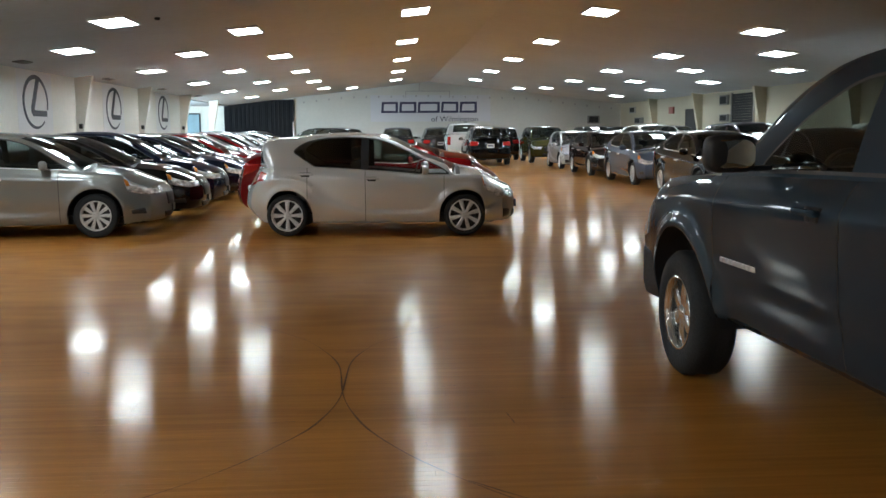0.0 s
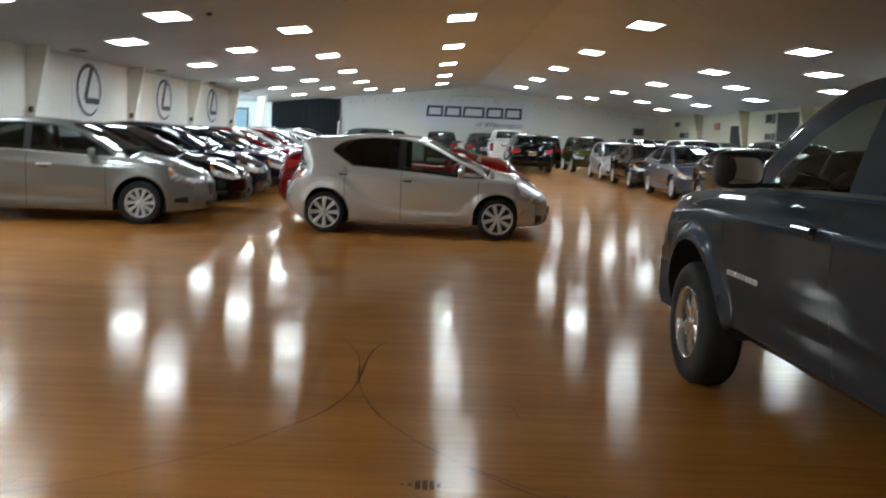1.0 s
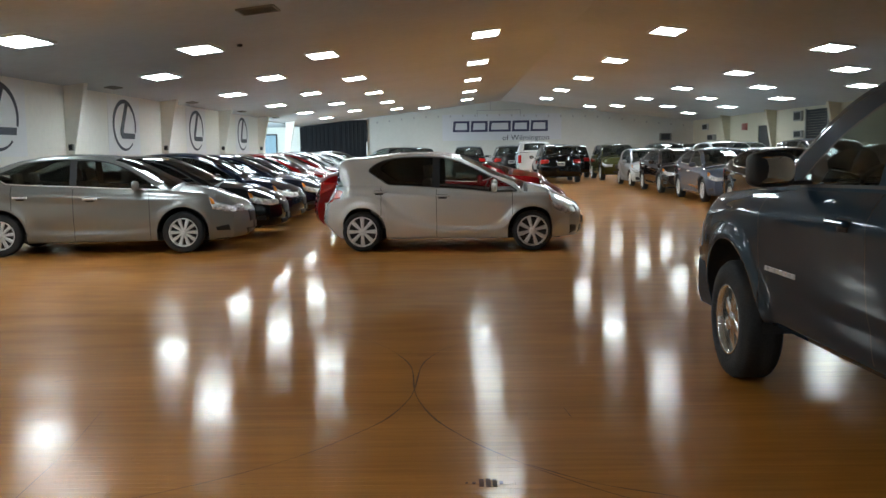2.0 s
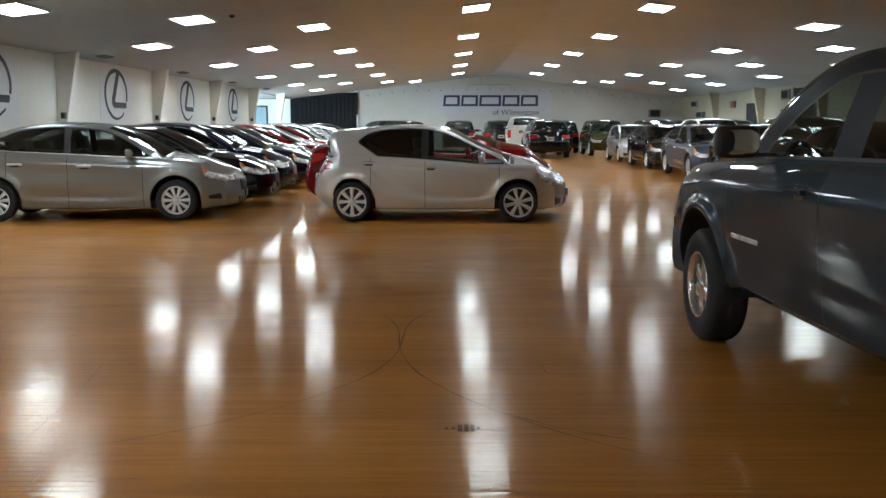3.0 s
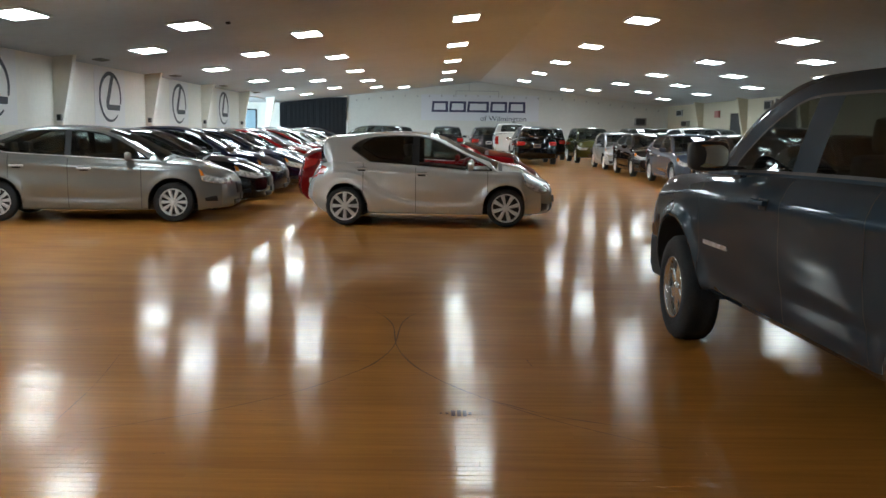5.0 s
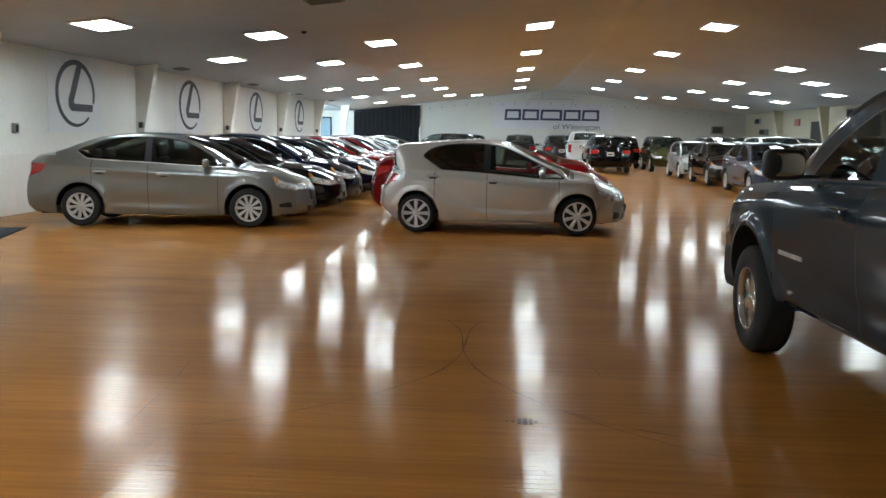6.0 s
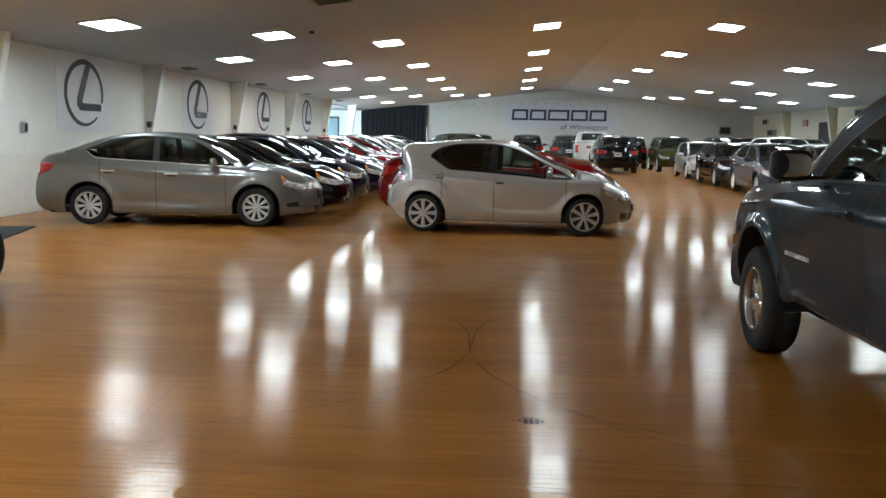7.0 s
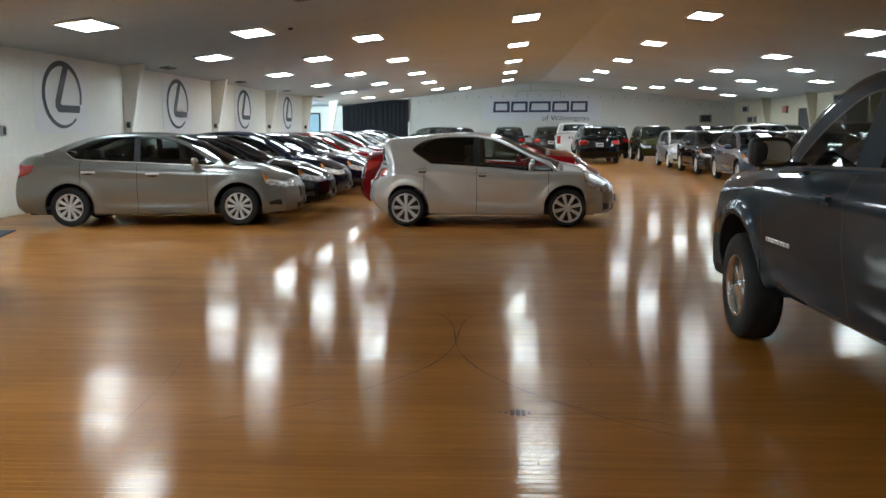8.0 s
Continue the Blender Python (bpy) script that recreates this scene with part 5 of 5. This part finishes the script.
another(suv, P_BLACK, P_BROWN, "dark brown crossover at the far end", 6.0, 52.0, 90, NORTH)
another(truck, P_TRUCK, P_WHITE, "white extended cab pickup at the far end", 4.2, 52.6, 90, NORTH)
side_car = another(suv, P_BLACK, P_BLACK, "black crossover with its front wheel turned out near the aisle", -5.36, 7.0, 107, "")
for o in side_car.children:
    if o.name.startswith("wheel") and o.data == W_SUV["tyre"] and o.location.x > 0 and o.location.y < 0:
        o.matrix_basis = pose(0, 0, 0, 0, 0, 0) @ Matrix.Translation(o.location) @ pose(0, 0, 0, 0, 0, 180 - 28)


# ---- tyre marks and stencilled bars on the boards ----
def floor_strip(name, pts, width, label):
    """A thin worn mark that follows a smooth line on the floor."""
    fx = [smooth_curve([(k, p[0]) for k, p in enumerate(pts)]), smooth_curve([(k, p[1]) for k, p in enumerate(pts)])]
    n = (len(pts) - 1) * 10
    verts, faces = [], []
    for i in range(n + 1):
        u = i / 10
        a, b = Vector((fx[0](u), fx[1](u))), Vector((fx[0](u + 0.01), fx[1](u + 0.01)))
        if u + 0.01 > len(pts) - 1:
            a = Vector((fx[0](u - 0.01), fx[1](u - 0.01)))
            b = Vector((fx[0](u), fx[1](u)))
        d = (b - a).normalized()
        nrm = Vector((-d.y, d.x)) * width * (0.5 + 0.5 * noise.noise((u * 1.3, width * 9, 0.3))) * (0.25 + 0.75 * math.sin(math.pi * min(max(i / n, 0.02), 0.98)) ** 0.6)
        p = Vector((fx[0](u), fx[1](u)))
        verts += [(p.x + nrm.x, p.y + nrm.y, 0.0045), (p.x - nrm.x, p.y - nrm.y, 0.0045)]
    for i in range(n):
        faces.append((2 * i, 2 * i + 1, 2 * i + 3, 2 * i + 2))
    return tagged(new(name, mesh_of(name, verts, faces, M_MARK)), label, "tyre mark", "tyre marks", "structure")


floor_strip("tyre_mark", [(-1.1, 8.95), (-0.52, 8.11), (-0.31, 7.4), (-0.265, 6.77), (-0.156, 6.24), (0.037, 5.79), (0.25, 5.45), (0.62, 5.0), (1.2, 4.5)], 0.010, "dark curved tyre mark across the boards")
floor_strip("tyre_mark", [(0.45, 8.7), (-0.11, 8.03), (-0.25, 7.46), (-0.275, 6.77), (-0.38, 6.23), (-0.57, 5.84), (-0.8, 5.5), (-1.15, 5.15), (-1.8, 4.7)], 0.010, "dark curved tyre mark across the boards")
floor_strip("tyre_mark", [(0.33, 5.35), (0.62, 5.08), (0.95, 4.9)], 0.011, "short dark tyre scuff on the boards")
floor_strip("tyre_mark", [(-2.1, 6.4), (-2.0, 5.6), (-1.95, 4.8)], 0.004, "thin dark scratch on the boards")
for x, y, dx, dy, w in ((-2.70, 7.14, 0.14, 0.05, 0.010), (-1.92, 7.42, 0.05, -0.03, 0.010), (-2.76, 7.75, 0.16, 0.02, 0.007), (-3.4, 7.55, 0.22, -0.04, 0.007), (-2.5, 6.2, 0.12, 0.03, 0.006),
                        (-1.0, 5.1, 0.08, 0.01, 0.006), (0.62, 6.35, 0.02, -0.2, 0.006), (-1.33, 4.4, 0.07, 0.02, 0.006), (0.95, 6.6, 0.14, 0.01, 0.006), (-0.62, 6.25, 0.13, 0.02, 0.006), (0.3, 6.9, 0.1, 0.02, 0.005)):
    floor_strip("floor_scuff", [(x, y), (x + dx * 0.5, y + dy * 0.5 + 0.006), (x + dx, y + dy)], w, "small dark scuff on the boards")
sten = tagged(new("floor_stencil"), "row of small worn dark bars stencilled on the floor", "stencil", kind="structure")
for k, (w, h) in enumerate(((0.012, 0.01), (0.016, 0.012), (0.022, 0.05), (0.022, 0.055), (0.02, 0.05), (0.016, 0.02))):
    part("stencil_bar", solid((0.03 + 0.031 * k, 5.1 - h, 0.003), (0.03 + 0.031 * k + w, 5.1 + h, 0.0045)), M_MARK, sten)

# ---- floor boards: long strips that run across the hall ----
BOARD, GAP, DEEP = 0.0575, 0.0004, 0.02
floor = structure("floor", solid((WALL_L, FRONT, -0.03), (WALL_R, BACK, -DEEP - 0.001)), M_MARK, "glossy orange-brown varnished strip wood floor", "floor")
rng = random.Random(5)
NEAR = (3.45, 6.9, -3.2, 3.6)
verts, faces = [], []
near = []
# beyond eight metres the joints are too fine to see and the floor is one sheet


def board_points(length, wide, c=0.0005):
    return [(-length / 2, -wide / 2, -DEEP), (length / 2, -wide / 2, -DEEP), (length / 2, wide / 2, -DEEP), (-length / 2, wide / 2, -DEEP),
            (-length / 2, -wide / 2, -c), (length / 2, -wide / 2, -c), (length / 2, wide / 2, -c), (-length / 2, wide / 2, -c),
            (-length / 2 + c, -wide / 2 + c, 0), (length / 2 - c, -wide / 2 + c, 0), (length / 2 - c, wide / 2 - c, 0), (-length / 2 + c, wide / 2 - c, 0)]


BOARD_FACES = [(8, 9, 10, 11), (4, 5, 9, 8), (5, 6, 10, 9), (6, 7, 11, 10), (7, 4, 8, 11), (0, 1, 5, 4), (1, 2, 6, 5), (2, 3, 7, 6), (3, 0, 4, 7)]
SIZES = (1.2, 1.5, 1.8, 2.1)
courses, y = [], FRONT
while y < BACK:
    w = BOARD if y < 8 else BACK - y
    courses.append((y + w / 2, w))
    y += w
for y, wide in courses:
    in_band = NEAR[0] < y < NEAR[1]
    x = WALL_L - rng.uniform(0, 1.5)
    far = wide > 1
    while x < WALL_R:
        length = rng.choice(SIZES)
        if in_band and abs(x - NEAR[2]) < 1.2 and x < NEAR[2] and x + length > NEAR[2]:
            length = max(NEAR[2] - x, 0.3)
        x0, x1 = max(x, WALL_L), min(x + length, WALL_R)
        x += length
        if x1 - x0 < 0.05:
            continue
        tilt, dz = rng.gauss(0, 0.0028), 0.0
        cx, half = (x0 + x1) / 2, x1 - x0
        if in_band and NEAR[2] - 0.05 <= x0 and x1 <= NEAR[3] and abs(half - length) < 1e-6 and length in SIZES and len(near) < 300:
            near.append((length, cx, y, dz, tilt))
            continue
        base = len(verts)
        if far:
            sheet = mesh_of("floor_sheet", [(WALL_L, y - wide / 2, 0), (WALL_R, y - wide / 2, 0), (WALL_R, y + wide / 2, 0), (WALL_L, y + wide / 2, 0)], [(0, 1, 2, 3)], M_FLOOR_FAR)
            part_mesh("floor_sheet", sheet, floor)
            break
        for px_, py_, pz in board_points(half - GAP, wide - GAP):
            verts.append((cx + px_, y + py_, pz + dz + tilt * py_))
        faces += [tuple(base + q for q in f) for f in BOARD_FACES]
rest = part_mesh("floor_boards", mesh_of("floor_boards", verts, faces, M_FLOOR, smooth=False), floor)
tagged(rest, kind="stuff")
kinds = {s: mesh_of("floor_board", board_points(s - GAP, BOARD - GAP), BOARD_FACES, M_FLOOR, smooth=False) for s in SIZES}
for length, cx, y, dz, tilt in near:
    part_mesh("floor_board", kinds[length], floor).matrix_basis = pose(cx, y, dz, math.degrees(tilt), 0, 0)
